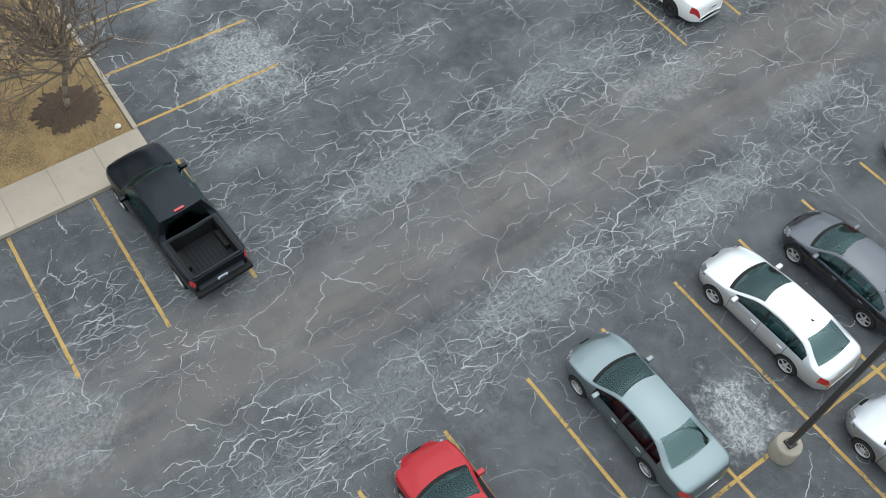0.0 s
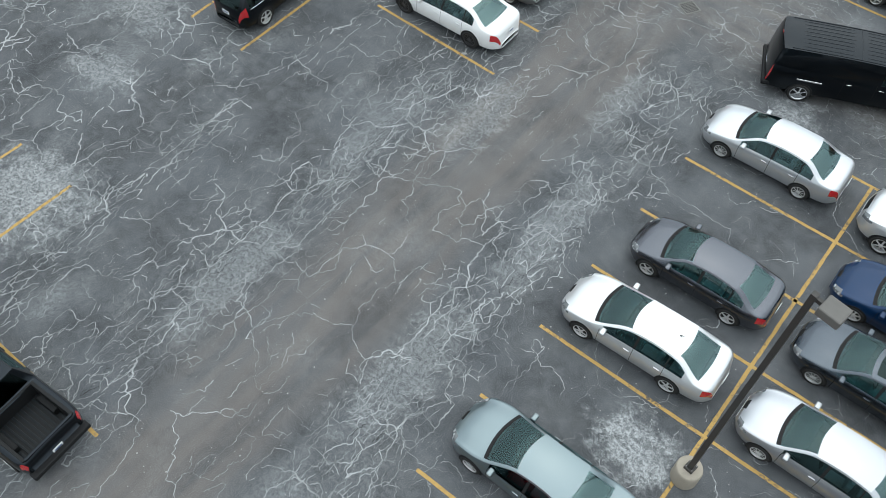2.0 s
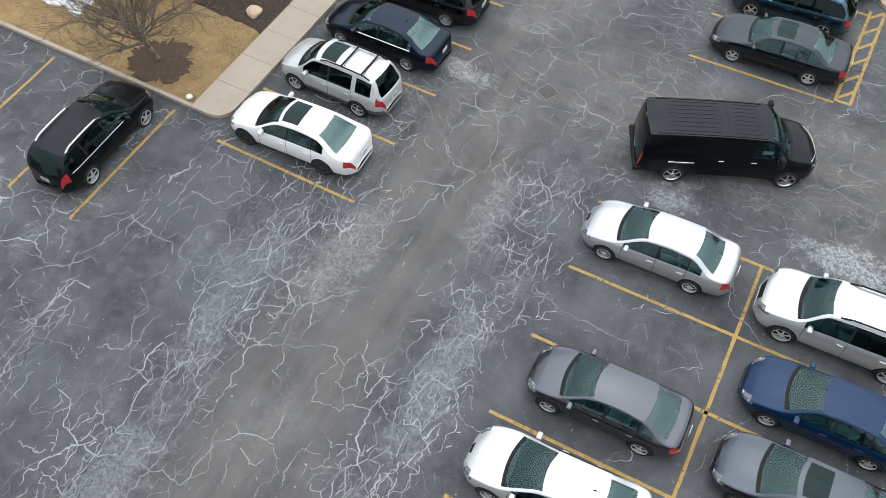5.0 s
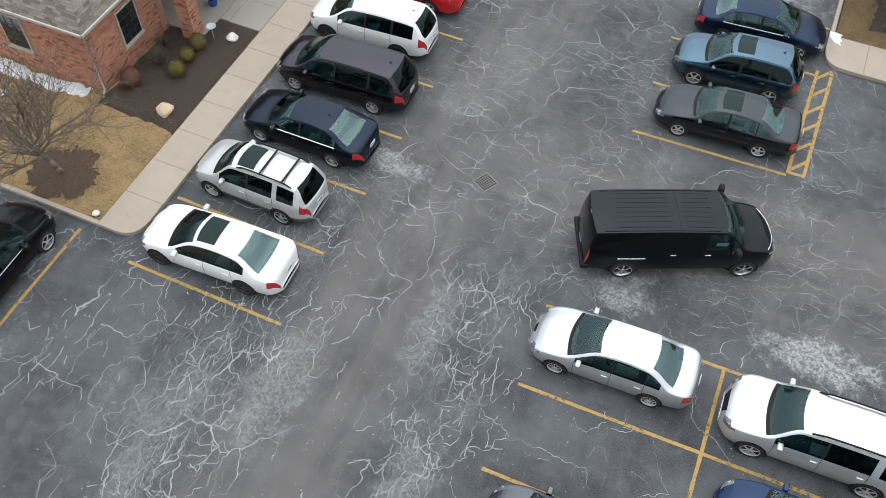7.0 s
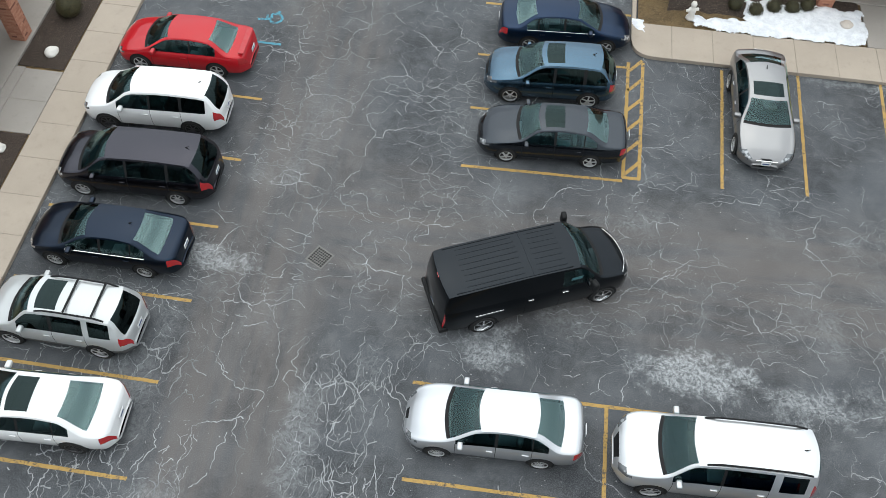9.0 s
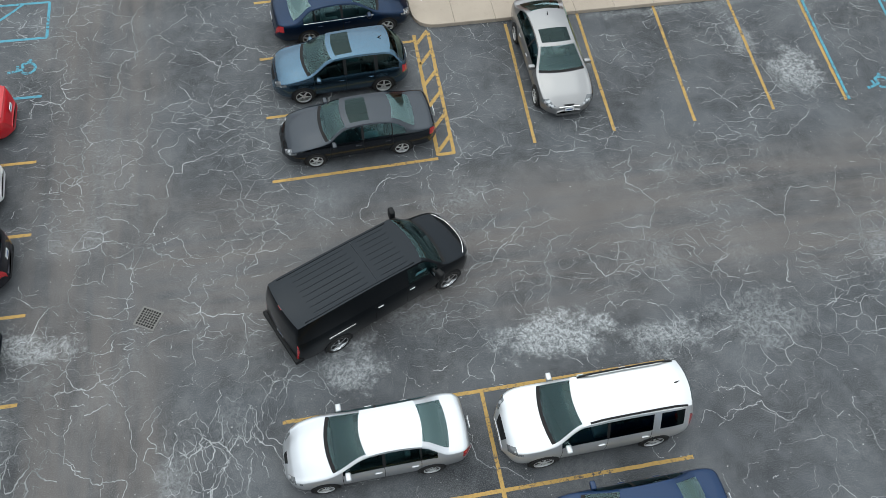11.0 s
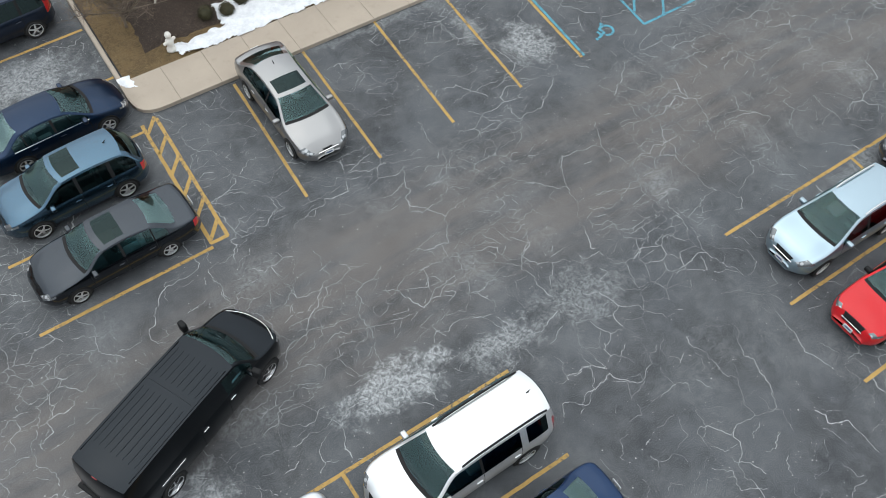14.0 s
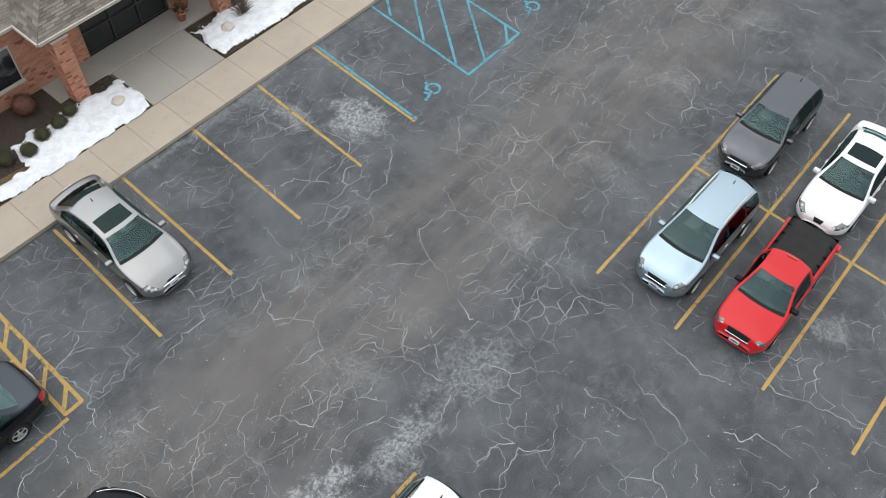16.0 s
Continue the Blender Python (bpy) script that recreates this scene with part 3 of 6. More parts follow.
            if panes and panes[0][0] < xm < panes[-1][1]:
                return "window_pillar", sum(q < xm for p, q in panes), side
        if tail[0] <= k < tail[1] and xr + 0.02 < xm < xr + tail[2]:
            return "tail_lamp", side
        if k == 0 or (cladding and k <= 1):
            return "sill"
        if 1 <= k <= 5:
            for d in doors:
                if d - 0.007 < xm < d + 0.007:
                    return "seam", d, side
            for i in range(len(doors) - 1):
                if doors[i] < xm < doors[i + 1]:
                    return "door", i, side
        return "body"

    groups = {}
    for side in (1, -1):
        for i in range(len(xs) - 1):
            for k in range(14):
                key = region(xs[i], xs[i + 1], k, side)
                if key is None:
                    continue
                quad = [rows[i][k], rows[i + 1][k], rows[i + 1][k + 1], rows[i][k + 1]]
                quad = [(a, b * side, c) for a, b, c in (quad if side < 0 else quad[::-1])]
                groups.setdefault(key, []).append(quad)
    for i, flip in ((0, False), (-1, True)):
        ring = list(rows[i]) + [(x, -y, z) for x, y, z in rows[i][-2::-1]]
        groups["body"].append(ring[::-1] if flip else ring)
    def surface(x, y):
        """The height of the bodywork over a spot of the roof."""
        zt = top(x)
        edge_z = zt - 0.065
        edge_y = half(x) * 0.945 - lean * (edge_z - zb)
        return edge_z + (zt - edge_z) * (1 - min(1.0, abs(y) / edge_y) ** 2.2)

    thing = empty(name, m)
    tagged(thing, label, category, group)
    skin = {"windscreen": GLASS, "rear_window": rear_glass, "sunroof": TINTED, "grille": BLACK_PLASTIC, "cowl_panel": BLACK_PLASTIC, "bonnet": paint, "roof": paint, "boot_lid": paint, "side_window": side_glass,
            "headlamp": LAMP_CLEAR, "tail_lamp": LAMP_RED, "sill": TRIM_GREY if cladding else BLACK_PLASTIC, "seam": BLACK_PLASTIC, "window_pillar": BLACK_PLASTIC, "door": paint, "body": paint}
    part_labels = {"windscreen": "greenish windscreen glass", "grille": "black grille", "headlamp": "clear headlamp", "tail_lamp": "red tail lamp", "sunroof": "dark glass sunroof", "sill": "dark plastic sill"}
    made = {}
    for key, quads in groups.items():
        kind_name = key if isinstance(key, str) else key[0]
        bm = bmesh.new()
        seen = {}
        for quad in quads:
            vs = []
            for co in quad:
                c = tuple(round(v, 5) for v in co)
                if c not in seen:
                    seen[c] = bm.verts.new(c)
                if seen[c] not in vs:
                    vs.append(seen[c])
            if len(vs) > 2:
                try:
                    bm.faces.new(vs)
                except ValueError:
                    pass
        material = skin[kind_name]
        if kind_name == "side_window" and pillar is not None and key[1] in pillar:
            material = TINTED
        if kind_name == "window_pillar" and key[1] == 1 and pillar_finish:
            material = pillar_finish
        ob = part({"seam": "door_seam"}.get(kind_name, kind_name), bm, material, thing, part_labels.get(kind_name, ""), smooth=True)
        made[key] = ob
    # wheels in dark wells
    r, wd, style = wheel
    tyre, rim = wheel_meshes(r, wd, style, finish)
    for xw in (wb / 2, -wb / 2):
        for side in (1, -1):
            y = half(xw) - 0.006
            bm = lathe([(r + 0.055, -0.28), (r + 0.055, 0.004), (r + 0.045, 0.010)], 28, "y")
            for v in bm.verts:
                v.co.z = max(v.co.z, clear - r + 0.02)
            part("wheel_well", bm, BLACK_PLASTIC, thing, at=pose(xw, y * side, r, 0, 0, 0 if side > 0 else 180))
            o = new("wheel", tyre)
            o.parent = thing
            o.matrix_basis = pose(xw, (y - wd / 2 + 0.026) * side, r, 0, 17 * xw, 0 if side > 0 else 180)
            q = new("rim", rim)
            q.parent = o
            q["label"] = "dark alloy rim" if finish is DARK_ALLOY else "silver alloy rim"
    # mirrors, handles, wipers, plates
    for side in (1, -1):
        bm = boxed((-0.07, -0.115, -0.07), (0.08, 0.115, 0.07), 0.035)
        xm = (panes[-1][1] if panes else rf) - 0.16
        part("wing_mirror", bm, mirror or paint, thing, at=pose(xm, (half(xm) + 0.02) * side, zb + 0.05), smooth=True)
        part("mirror_arm", boxed((-0.03, -0.07, -0.02), (0.03, 0.07, 0.02), 0.01), BLACK_PLASTIC, thing, at=pose(xm, (half(xm) - 0.09) * side, zb + 0.03))
        for i in range(len(doors) - 1):
            xh = doors[i] + 0.16
            door = made.get(("door", i, side))
            if door is not None:
                part("handle", boxed((-0.09, -0.018, -0.013), (0.09, 0.018, 0.013), 0.008), handle or paint, door, at=pose(xh, (half(xh) + 0.004) * side, zb - 0.13))
    for y0 in (0.06, -0.52):
        bm = boxed((-0.010, 0.0, -0.006), (0.010, 0.56, 0.010))
        part("wiper", bm, BLACK_PLASTIC, thing, at=pose(cowl - 0.12, y0, top(cowl - 0.12) + 0.012, 0, 0, 12))
    ends = [(xr - 0.012, 0.80 if kind != "pickup" else 0.66)] + ([(xf + 0.012, 0.50)] if plate_front else [])
    for xp, zp in ends:
        plate = part("number_plate", boxed((-0.008, -0.155, -0.08), (0.008, 0.155, 0.08), 0.003), PLATE, thing, "white number plate with dark bars", at=pose(xp, 0, zp))
        s = 0.0095 if xp > 0 else -0.0095
        part("plate_bar", boxed((s - 0.001, -0.11, -0.03), (s + 0.001, 0.11, 0.03)), PLATE_BAR, plate)
    if plate_front:
        z = 0.70 if kind != "sedan" else 0.60
        part("grille_bar", boxed((-0.02, -0.36, -0.018), (0.02, 0.36, 0.018), 0.01), CHROME, thing, "bright bar across the grille", at=pose(xf - 0.012, 0, z))
    if fin:
        bm = bmesh.new()
        tube(bm, (0.06, 0, -0.01), (-0.06, 0, 0.075), 0.022, 0.008, 6)
        part("aerial", bm, BLACK_PLASTIC, thing, at=pose(rr + 0.22, 0, top(rr + 0.22)))
    if rails:
        for side in (1, -1):
            y = wide_roof - 0.03
            bm = bmesh.new()
            stops = [rr + 0.12 + (rf - rr - 0.3) * k / 8 for k in range(9)]
            tube_path(bm, [(a, y * side, top(a) - (0.06 if k in (0, 8) else -0.012)) for k, a in enumerate(stops)], 0.028)
            part("roof_rail", bm, {"chrome": CHROME, "silver": ALLOY}.get(rails, BLACK_PLASTIC), thing)
    if rails == "cross":
        for a in (rr + 0.45, rr + 1.25):
            part("cross_bar", boxed((-0.03, 0.05 - wide_roof, 0.0), (0.03, wide_roof - 0.05, 0.035), 0.012), BLACK_PLASTIC, thing, at=pose(a, 0, top(a) + 0.02))
    if trim:
        for side in (1, -1):
            bm = bmesh.new()
            stops = [panes[0][0] + (panes[-1][1] - panes[0][0]) * k / 12 for k in range(13)]
            tube_path(bm, [(v, half(v) * 0.952 * side, zb + 0.05 * (0.5 - (v - xr) / L) * 2) for v in stops], 0.014, 5)
            part("window_trim", bm, trim, thing, "bright trim under the windows")
    if lip:
        bm = boxed((-0.10, -W * 0.36, -0.012), (0.10, W * 0.36, 0.012), 0.01)
        part("spoiler", bm, paint, thing, at=pose(*((rr - 0.02, 0, H - 0.06) if kind != "sedan" else (xr + 0.22, 0, zd + 0.05))))
    # cabin seen through the glass
    cabin_back = (deck if kind in ("sedan", "pickup") else xr + 0.25) + 0.05
    wide = W / 2 - 0.16
    bm = boxed((cabin_back, -wide, clear + 0.12), (cowl - 0.05, wide, clear + 0.16))
    for side in (1, -1):
        box(bm, (cabin_back, side * wide - 0.02, clear + 0.12), (cowl - 0.05, side * wide + 0.02, zb - 0.06))
    box(bm, (cabin_back - 0.02, -wide, clear + 0.12), (cabin_back + 0.02, wide, zb - 0.04))
    part("cabin_floor", bm, SEAT_DARK, thing)
    if kind == "sedan":
        part("parcel_shelf", boxed((deck + 0.03, 0.14 - wide, zd - 0.09), (rr - 0.12, wide - 0.14, zd - 0.03), 0.02), SEAT_GREY, thing, "grey shelf behind the rear seats")
    part("dashboard", boxed((cowl - 0.62, -wide, zb - 0.28), (cowl - 0.02, wide, zc - 0.06), 0.05), SEAT_DARK, thing)
    front = (rf + cowl) / 2 - 1.15
    seats = [(front, 0.38, 0.46), (front, -0.38, 0.46)]
    if rear_seats:
        seats += [(front - 0.88, 0.0, 1.15)]
    for sx, sy, sw in seats:
        bm = boxed((-0.25, -sw / 2, 0.28), (0.27, sw / 2, 0.46), 0.05)
        box(bm, (-0.36, -sw / 2, 0.40), (-0.20, sw / 2, zb + 0.02), 0.05)
        for hy in ([0.0] if sw < 0.6 else []):
            box(bm, (-0.37, hy - 0.12, zb + 0.04), (-0.27, hy + 0.12, zb + 0.21), 0.03)
        part("seat", bm, SEAT_GREY, thing, smooth=False, at=pose(sx, sy, 0.02))
    bm = lathe([(0.185, -0.012), (0.197, 0.0), (0.185, 0.012), (0.173, 0.0), (0.185, -0.012)], 18)
    box(bm, (-0.17, -0.025, -0.015), (0.17, 0.025, 0.005))
    part("steering_wheel", bm, BLACK_PLASTIC, thing, at=pose(front + 0.52, 0.38, zb - 0.02, 0, -62, 0))
    if bed:
        make_bed(thing, bed, half, zd, W, paint, xr)
    return thing, made, surface, half


def make_bed(thing, bed, half, zd, W, paint, xr):
    """An open pickup bed with a ribbed liner, or a soft cover over it."""
    x0, x1 = bed
    w = W / 2 * 0.945 * 0.80
    bm = boxed((x0, -w, 0.58), (x1, w, 0.62))
    liner = part("bed_liner", bm, BLACK_PLASTIC, thing, "ribbed black bed liner")
    for i in range(11):
        y = -w + 0.1 + (2 * w - 0.2) * i / 10
        part("rib", boxed((x0 + 0.05, y - 0.032, 0.62), (x1 - 0.05, y + 0.032, 0.645), 0.012), LINER, liner)
    for side in (1, -1):
        bm = boxed((x0, -0.045, 0.6), (x1, 0.045, zd + 0.012), 0.012)
        part("bed_rail", bm, BLACK_PLASTIC, thing, at=pose(0, (w + 0.01) * side, 0))
        bm = boxed((-0.35, -0.10, 0.0), (0.35, 0.10, 0.24), 0.06)
        part("wheel_arch", bm, BLACK_PLASTIC, thing, at=pose(x0 + 0.95, (w - 0.1) * side, 0.6))
    part("tailgate", boxed((x0 - 0.03, -w, 0.6), (x0 + 0.05, w, zd + 0.014), 0.015), paint, thing)
    part("bulkhead", boxed((x1 - 0.05, -w, 0.6), (x1 + 0.01, w, zd + 0.014), 0.015), BLACK_PLASTIC, thing)


# ---- the lot: ground, kerbs, walks ----
def sheet(name, material, x0, y0, x1, y1, z):
    bm = bmesh.new()
    bm.faces.new([bm.verts.new(p) for p in ((x0, y0, z), (x1, y0, z), (x1, y1, z), (x0, y1, z))])
    return link_mesh(name, bm, material)


ground = tagged(sheet("ground", ASPHALT, -600, -600, 600, 600, 0.0), "dark sealed asphalt lot with pale salt-lined cracks", "asphalt", kind="structure")


LAYER = [0]


def line(a, b, material=YELLOW, width=0.105, label="worn yellow painted parking stall line", group="stall lines"):
    a, b = Vector(a), Vector(b)
    d = b - a
    n = max(2, int(d.length / 0.12))
    side = Vector((-d.y, d.x)).normalized() * width / 2
    LAYER[0] += 1
    z = 0.0040 + 0.0009 * (LAYER[0] % 7)
    bm = bmesh.new()
    pairs = []
    for i in range(n + 1):
        p = a + d * i / n
        wob = [0.006 * noise.noise(Vector((p.x * 3, p.y * 3, k * 7.1))) for k in (0, 1)]
        pairs.append([bm.verts.new((*(p + side * (1 + wob[0] / width * 4)), z)), bm.verts.new((*(p - side * (1 + wob[1] / width * 4)), z))])
    for u, v in zip(pairs, pairs[1:]):
        bm.faces.new((u[0], u[1], v[1], v[0]))
    r = bmesh.ops.extrude_face_region(bm, geom=list(bm.faces))
    for v in r["geom"]:
        if isinstance(v, bmesh.types.BMVert):
            v.co.z = z - 0.0035
    bmesh.ops.recalc_face_normals(bm, faces=bm.faces)
    ob = link_mesh("parking_line" if material is YELLOW else "accessible_bay_line", bm, material)
    return tagged(ob, label, "road marking", group, "structure")


LINES = []
# west row, noses to the walk
for y, x0, x1 in ((20.83, -17.80, -12.33), (23.63, -17.85, -12.40), (26.32, -17.8, -12.27), (29.05, -17.8, -12.25), (31.82, -17.8, -12.27), (34.61, -17.8, -12.30)):
    LINES.append(line((x0, y + 0.05), (x1, y)))
# double row in the middle with its spine
for y, x0, x1 in ((24.74, -5.36, 5.39), (21.93, -5.2, 5.30), (19.18, -5.2, 5.3), (16.42, -5.22, 5.3), (13.72, -5.2, 5.3), (10.92, -5.2, 5.3), (8.2, -5.17, 5.3), (5.45, -5.2, 5.3), (2.72, -5.1, 5.3)):
    LINES.append(line((x0, y - 0.06), (x1, y + 0.05)))
LINES.append(line((0.20, 0.5), (0.08, 24.72)))
# north end of the middle row, with the hatched strip
for y, x0, x1 in ((32.72, -5.03, 0.31), (35.38, -5.03, 0.36), (38.06, -5.08, 0.42), (40.9, -5.1, 0.45), (43.7, -5.1, 0.4)):
    LINES.append(line((x0, y), (x1, y + 0.16)))
for a, b in (((0.33, 33.02), (0.41, 38.5)), ((0.86, 33.03), (0.93, 38.56)), ((0.30, 33.04), (0.89, 33.04))):
    LINES.append(line(a, b, width=0.12))
for k in range(6):
    y = 33.15 + k * 0.98
    LINES.append(line((0.36 + k * 0.014, y), (0.86 + k * 0.012, y + 0.62), width=0.12))
# stalls along the north walk
for xk, yk, xe, ye in ((3.79, 38.62, 3.58, 33.05), (6.52, 38.78, 6.35, 33.17), (9.46, 38.85, 9.20, 33.20), (12.39, 38.97, 12.09, 33.30)):
    LINES.append(line((xk, yk), (xe, ye)))
LINES.append(line((15.12, 39.08), (14.80, 33.36)))
# east rows
for y, x0, x1 in ((24.94, 13.75, 25.4), (22.08, 13.65, 25.3), (19.18, 13.58, 25.2), (16.42, 13.47, 25.0)):
    LINES.append(line((x0, y - 0.03), (x1, y + 0.1)))
LINES.append(line((19.15, 14.0), (19.5, 24.98)))
# recess in the west
for xk, yk, xe, ye in ((-24.97, 3.10, -24.72, 8.2), (-22.26, 3.01, -22.1, 8.3), (-19.57, 3.01, -19.50, 8.28), (-27.7, 3.1, -27.4, 8.2)):
    LINES.append(line((xk, yk), (xe, ye), width=0.10))
for xk, yk, xe, ye in ((-25.42, 21.3, -25.25, 15.95), (-22.65, 21.3, -22.53, 15.93), (-19.95, 21.32, -19.90, 15.91), (-28.1, 21.3, -27.95, 15.95)):
    LINES.append(line((xk, yk), (xe, ye)))
for y in (3.49, 0.70, -2.0, -4.7):
    LINES.append(line((-17.55, y - 0.03), (-12.1 - 0.03 * y, y)))
# blue accessible bays
BLUE_LABEL = "worn blue painted accessible bay marking"
for a, b in (((15.26, 39.08), (14.93, 33.37)), ((18.30, 39.2), (17.84, 33.48)), ((17.84, 33.48), (20.85, 33.52)), ((20.85, 33.52), (21.3, 39.3)),
             ((18.11, 35.89), (20.9, 39.27)), ((17.98, 34.2), (21.15, 38.15)), ((18.82, 33.52), (21.05, 36.26)), ((20.2, 33.57), (20.86, 34.2)), ((18.35, 37.84), (19.5, 39.25)),
             ((-17.7, 37.45), (-12.3, 37.40)), ((-17.7, 40.2), (-12.3, 40.15)), ((-17.7, 42.0), (-12.3, 41.95)), ((-12.3, 40.15), (-12.3, 41.95)), ((-16.8, 40.2), (-15.0, 41.95)), ((-15.0, 40.2), (-13.2, 41.95))):
    LINES.append(line(a, b, BLUE, 0.10, BLUE_LABEL, "accessible bay lines"))


def wheelchair_mark(x, y, turn, size=0.82):
    bm = bmesh.new()
    def stroke(pts, w=0.12):
        for (ax, ay), (bx, by) in zip(pts, pts[1:]):
            d = Vector((bx - ax, by - ay))
            m = Matrix.Translation(((ax + bx) / 2, (ay + by) / 2, 0.003 + 0.00006 * len(bm.verts))) @ Matrix.Rotation(math.atan2(d.y, d.x), 4, "Z")
            box(bm, (-d.length / 2 - 0.02, -w / 2, -0.0025), (d.length / 2 + 0.02, w / 2, 0.0018), 0, m)
    stroke([(0.30 * math.cos(a) - 0.02, 0.30 * math.sin(a) - 0.2) for a in [2.2 + 0.42 * k for k in range(11)]])
    stroke([(-0.12, 0.42), (-0.05, 0.0), (0.24, 0.0), (0.36, -0.34), (0.46, -0.30)])
    stroke([(-0.09, 0.2), (0.18, 0.2)])
    stroke([(-0.17, 0.55), (-0.07, 0.55)], 0.12)
    ob = link_mesh("wheelchair_symbol", bm, BLUE, at=pose(x, y, 0.002, 0, 0, turn) @ Matrix.Scale(size, 4))
    return tagged(ob, "worn blue painted wheelchair symbol", "road marking", "wheelchair symbols", "structure")


wheelchair_mark(16.28, 33.95, 100)
wheelchair_mark(22.3, 34.1, 100)
wheelchair_mark(-13.0, 38.75, 95)


def rounded(points, radius, which):
    """The outline with the corners named rounded off."""
    out = []
    k = len(points)
    for i, p in enumerate(points):
        p = Vector(p)
        if i not in which:
            out.append(tuple(p))
            continue
        a, b = (Vector(points[i - 1]) - p).normalized(), (Vector(points[(i + 1) % k]) - p).normalized()
        s, e = p + a * radius, p + b * radius
        for j in range(7):
            t = j / 6
            out.append(tuple(s * (1 - t) ** 2 + p * 2 * t * (1 - t) + e * t * t))
    return out


KERB = 0.15


def slab_walk(name, x0, y0, x1, y1, count, along, label, material=WALK, z=KERB, joint=0.012, skip_round=None):
    """A walk of single slabs on a dark bed."""
    walk_base = link_mesh(name, prism(rounded([(x0 + 0.03, y0 + 0.03), (x1 - 0.03, y0 + 0.03), (x1 - 0.03, y1 - 0.03), (x0 + 0.03, y1 - 0.03)],
                                                (skip_round or (0, 0, 0.05))[2], [(skip_round or (0, 0, 0))[1]]), 0.0, z - 0.015), POST_BASE)
    tagged(walk_base, label, "sidewalk", kind="structure")
    for i in range(count):
        if along == "y":
            a, b = y0 + (y1 - y0) * i / count, y0 + (y1 - y0) * (i + 1) / count
            pts = [(x0, a + joint / 2), (x1, a + joint / 2), (x1, b - joint / 2), (x0, b - joint / 2)]
        else:
            a, b = x0 + (x1 - x0) * i / count, x0 + (x1 - x0) * (i + 1) / count
            pts = [(a + joint / 2, y0), (b - joint / 2, y0), (b - joint / 2, y1), (a + joint / 2, y1)]
        if skip_round and skip_round[0] == i:
            pts = rounded(pts, skip_round[2], [skip_round[1]])
        part("slab", prism(pts, 0.001, z + random.uniform(-0.003, 0.003), 0.02), material, walk_base)
    return walk_base


west_walk = slab_walk("sidewalk_west", -19.47, 21.62, -18.02, 46.0, 16, "y", "pale concrete sidewalk with straight joints", skip_round=(0, 1, 0.8))
south_walk = slab_walk("sidewalk_south_west", -19.35, -14.0, -17.62, 2.95, 11, "y", "pale concrete sidewalk slabs beside dry grass", skip_round=(10, 2, 0.35))
north_walk = slab_walk("sidewalk_north", 0.45, 38.78, 26.0, 40.55, 17, "x", "tan concrete sidewalk in front of the brick building", skip_round=(0, 0, 0.9))


def kerb(name, a, b, wide=0.16):
    a, b = Vector(a), Vector(b)
    d = (b - a).normalized()
    s = Vector((-d.y, d.x)) * wide / 2
    n = max(1, round((b - a).length / 3.0))
    ob = link_mesh(name, prism([tuple(a + s * 0.9), tuple(a - s * 0.9), tuple(b - s * 0.9), tuple(b + s * 0.9)], 0.0, KERB - 0.02), POST_BASE)
    tagged(ob, "weathered concrete kerb edge", "kerb", kind="structure")
    for i in range(n):
        p, q = a + (b - a) * (i / n) + d * 0.005, a + (b - a) * ((i + 1) / n) - d * 0.005
        part("kerb_stone", prism([tuple(p + s), tuple(p - s), tuple(q - s), tuple(q + s)], 0.0, KERB, 0.025), WALK, ob)
    return ob


kerb("kerb_recess_south", (-60, 2.86), (-19.36, 2.90))
kerb("kerb_recess_north", (-60, 21.72), (-19.48, 21.70))
kerb("kerb_north_bed", (0.55, 40.2), (0.62, 70))


def turf(name, pts, label, material=GRASS, z=0.085, category="grass", bumps=0.03, step=0.5, kind="structure", ragged=0.0):
    """A gently uneven planted surface within a convex outline."""
    bm = bmesh.new()
    xs, ys = [p[0] for p in pts], [p[1] for p in pts]
    nx, ny = max(2, int((max(xs) - min(xs)) / step)), max(2, int((max(ys) - min(ys)) / step))
    nx, ny = min(nx, 90), min(ny, 90)
    vs = {}
    for i in range(nx + 1):
        for j in range(ny + 1):
            x, y = min(xs) + (max(xs) - min(xs)) * i / nx, min(ys) + (max(ys) - min(ys)) * j / ny
            if i == 0 and ragged:
                x += ragged * (noise.noise(Vector((x * 0.7, y * 0.7, 8.0))) + 0.6 * noise.noise(Vector((x * 3, y * 3, 8.0))))
            if j == 0 and ragged:
                y += ragged * (noise.noise(Vector((x * 0.7, y * 0.7, 4.0))) + 0.6 * noise.noise(Vector((x * 3, y * 3, 4.0))))
            sunk = 0.09 if ragged and (i == 0 or j == 0) else 0.0
            rim = 0 if i in (0, nx) or j in (0, ny) else 1
            vs[i, j] = bm.verts.new((x, y, z - sunk + rim * bumps * (0.6 + noise.noise(Vector((x * 0.9, y * 0.9, 3.0))))))
    for i in range(nx):
        for j in range(ny):
            bm.faces.new((vs[i, j], vs[i + 1, j], vs[i + 1, j + 1], vs[i, j + 1]))
    ob = link_mesh(name, bm, material, smooth=True)
    return tagged(ob, label, category, kind=kind)


turf("lawn_south_west", [(-60, -40), (-19.36, 2.8)], "dry straw-coloured winter lawn")
turf("lawn_west", [(-60, 21.8), (-19.48, 60)], "dry straw-coloured winter lawn beside the brick building")
turf("lawn_north", [(0.7, 40.5), (40, 90)], "dark brown winter lawn by the brick building", DARK_GRASS, 0.08)


# ---- vehicles in their stalls ----
PAINTS = {}


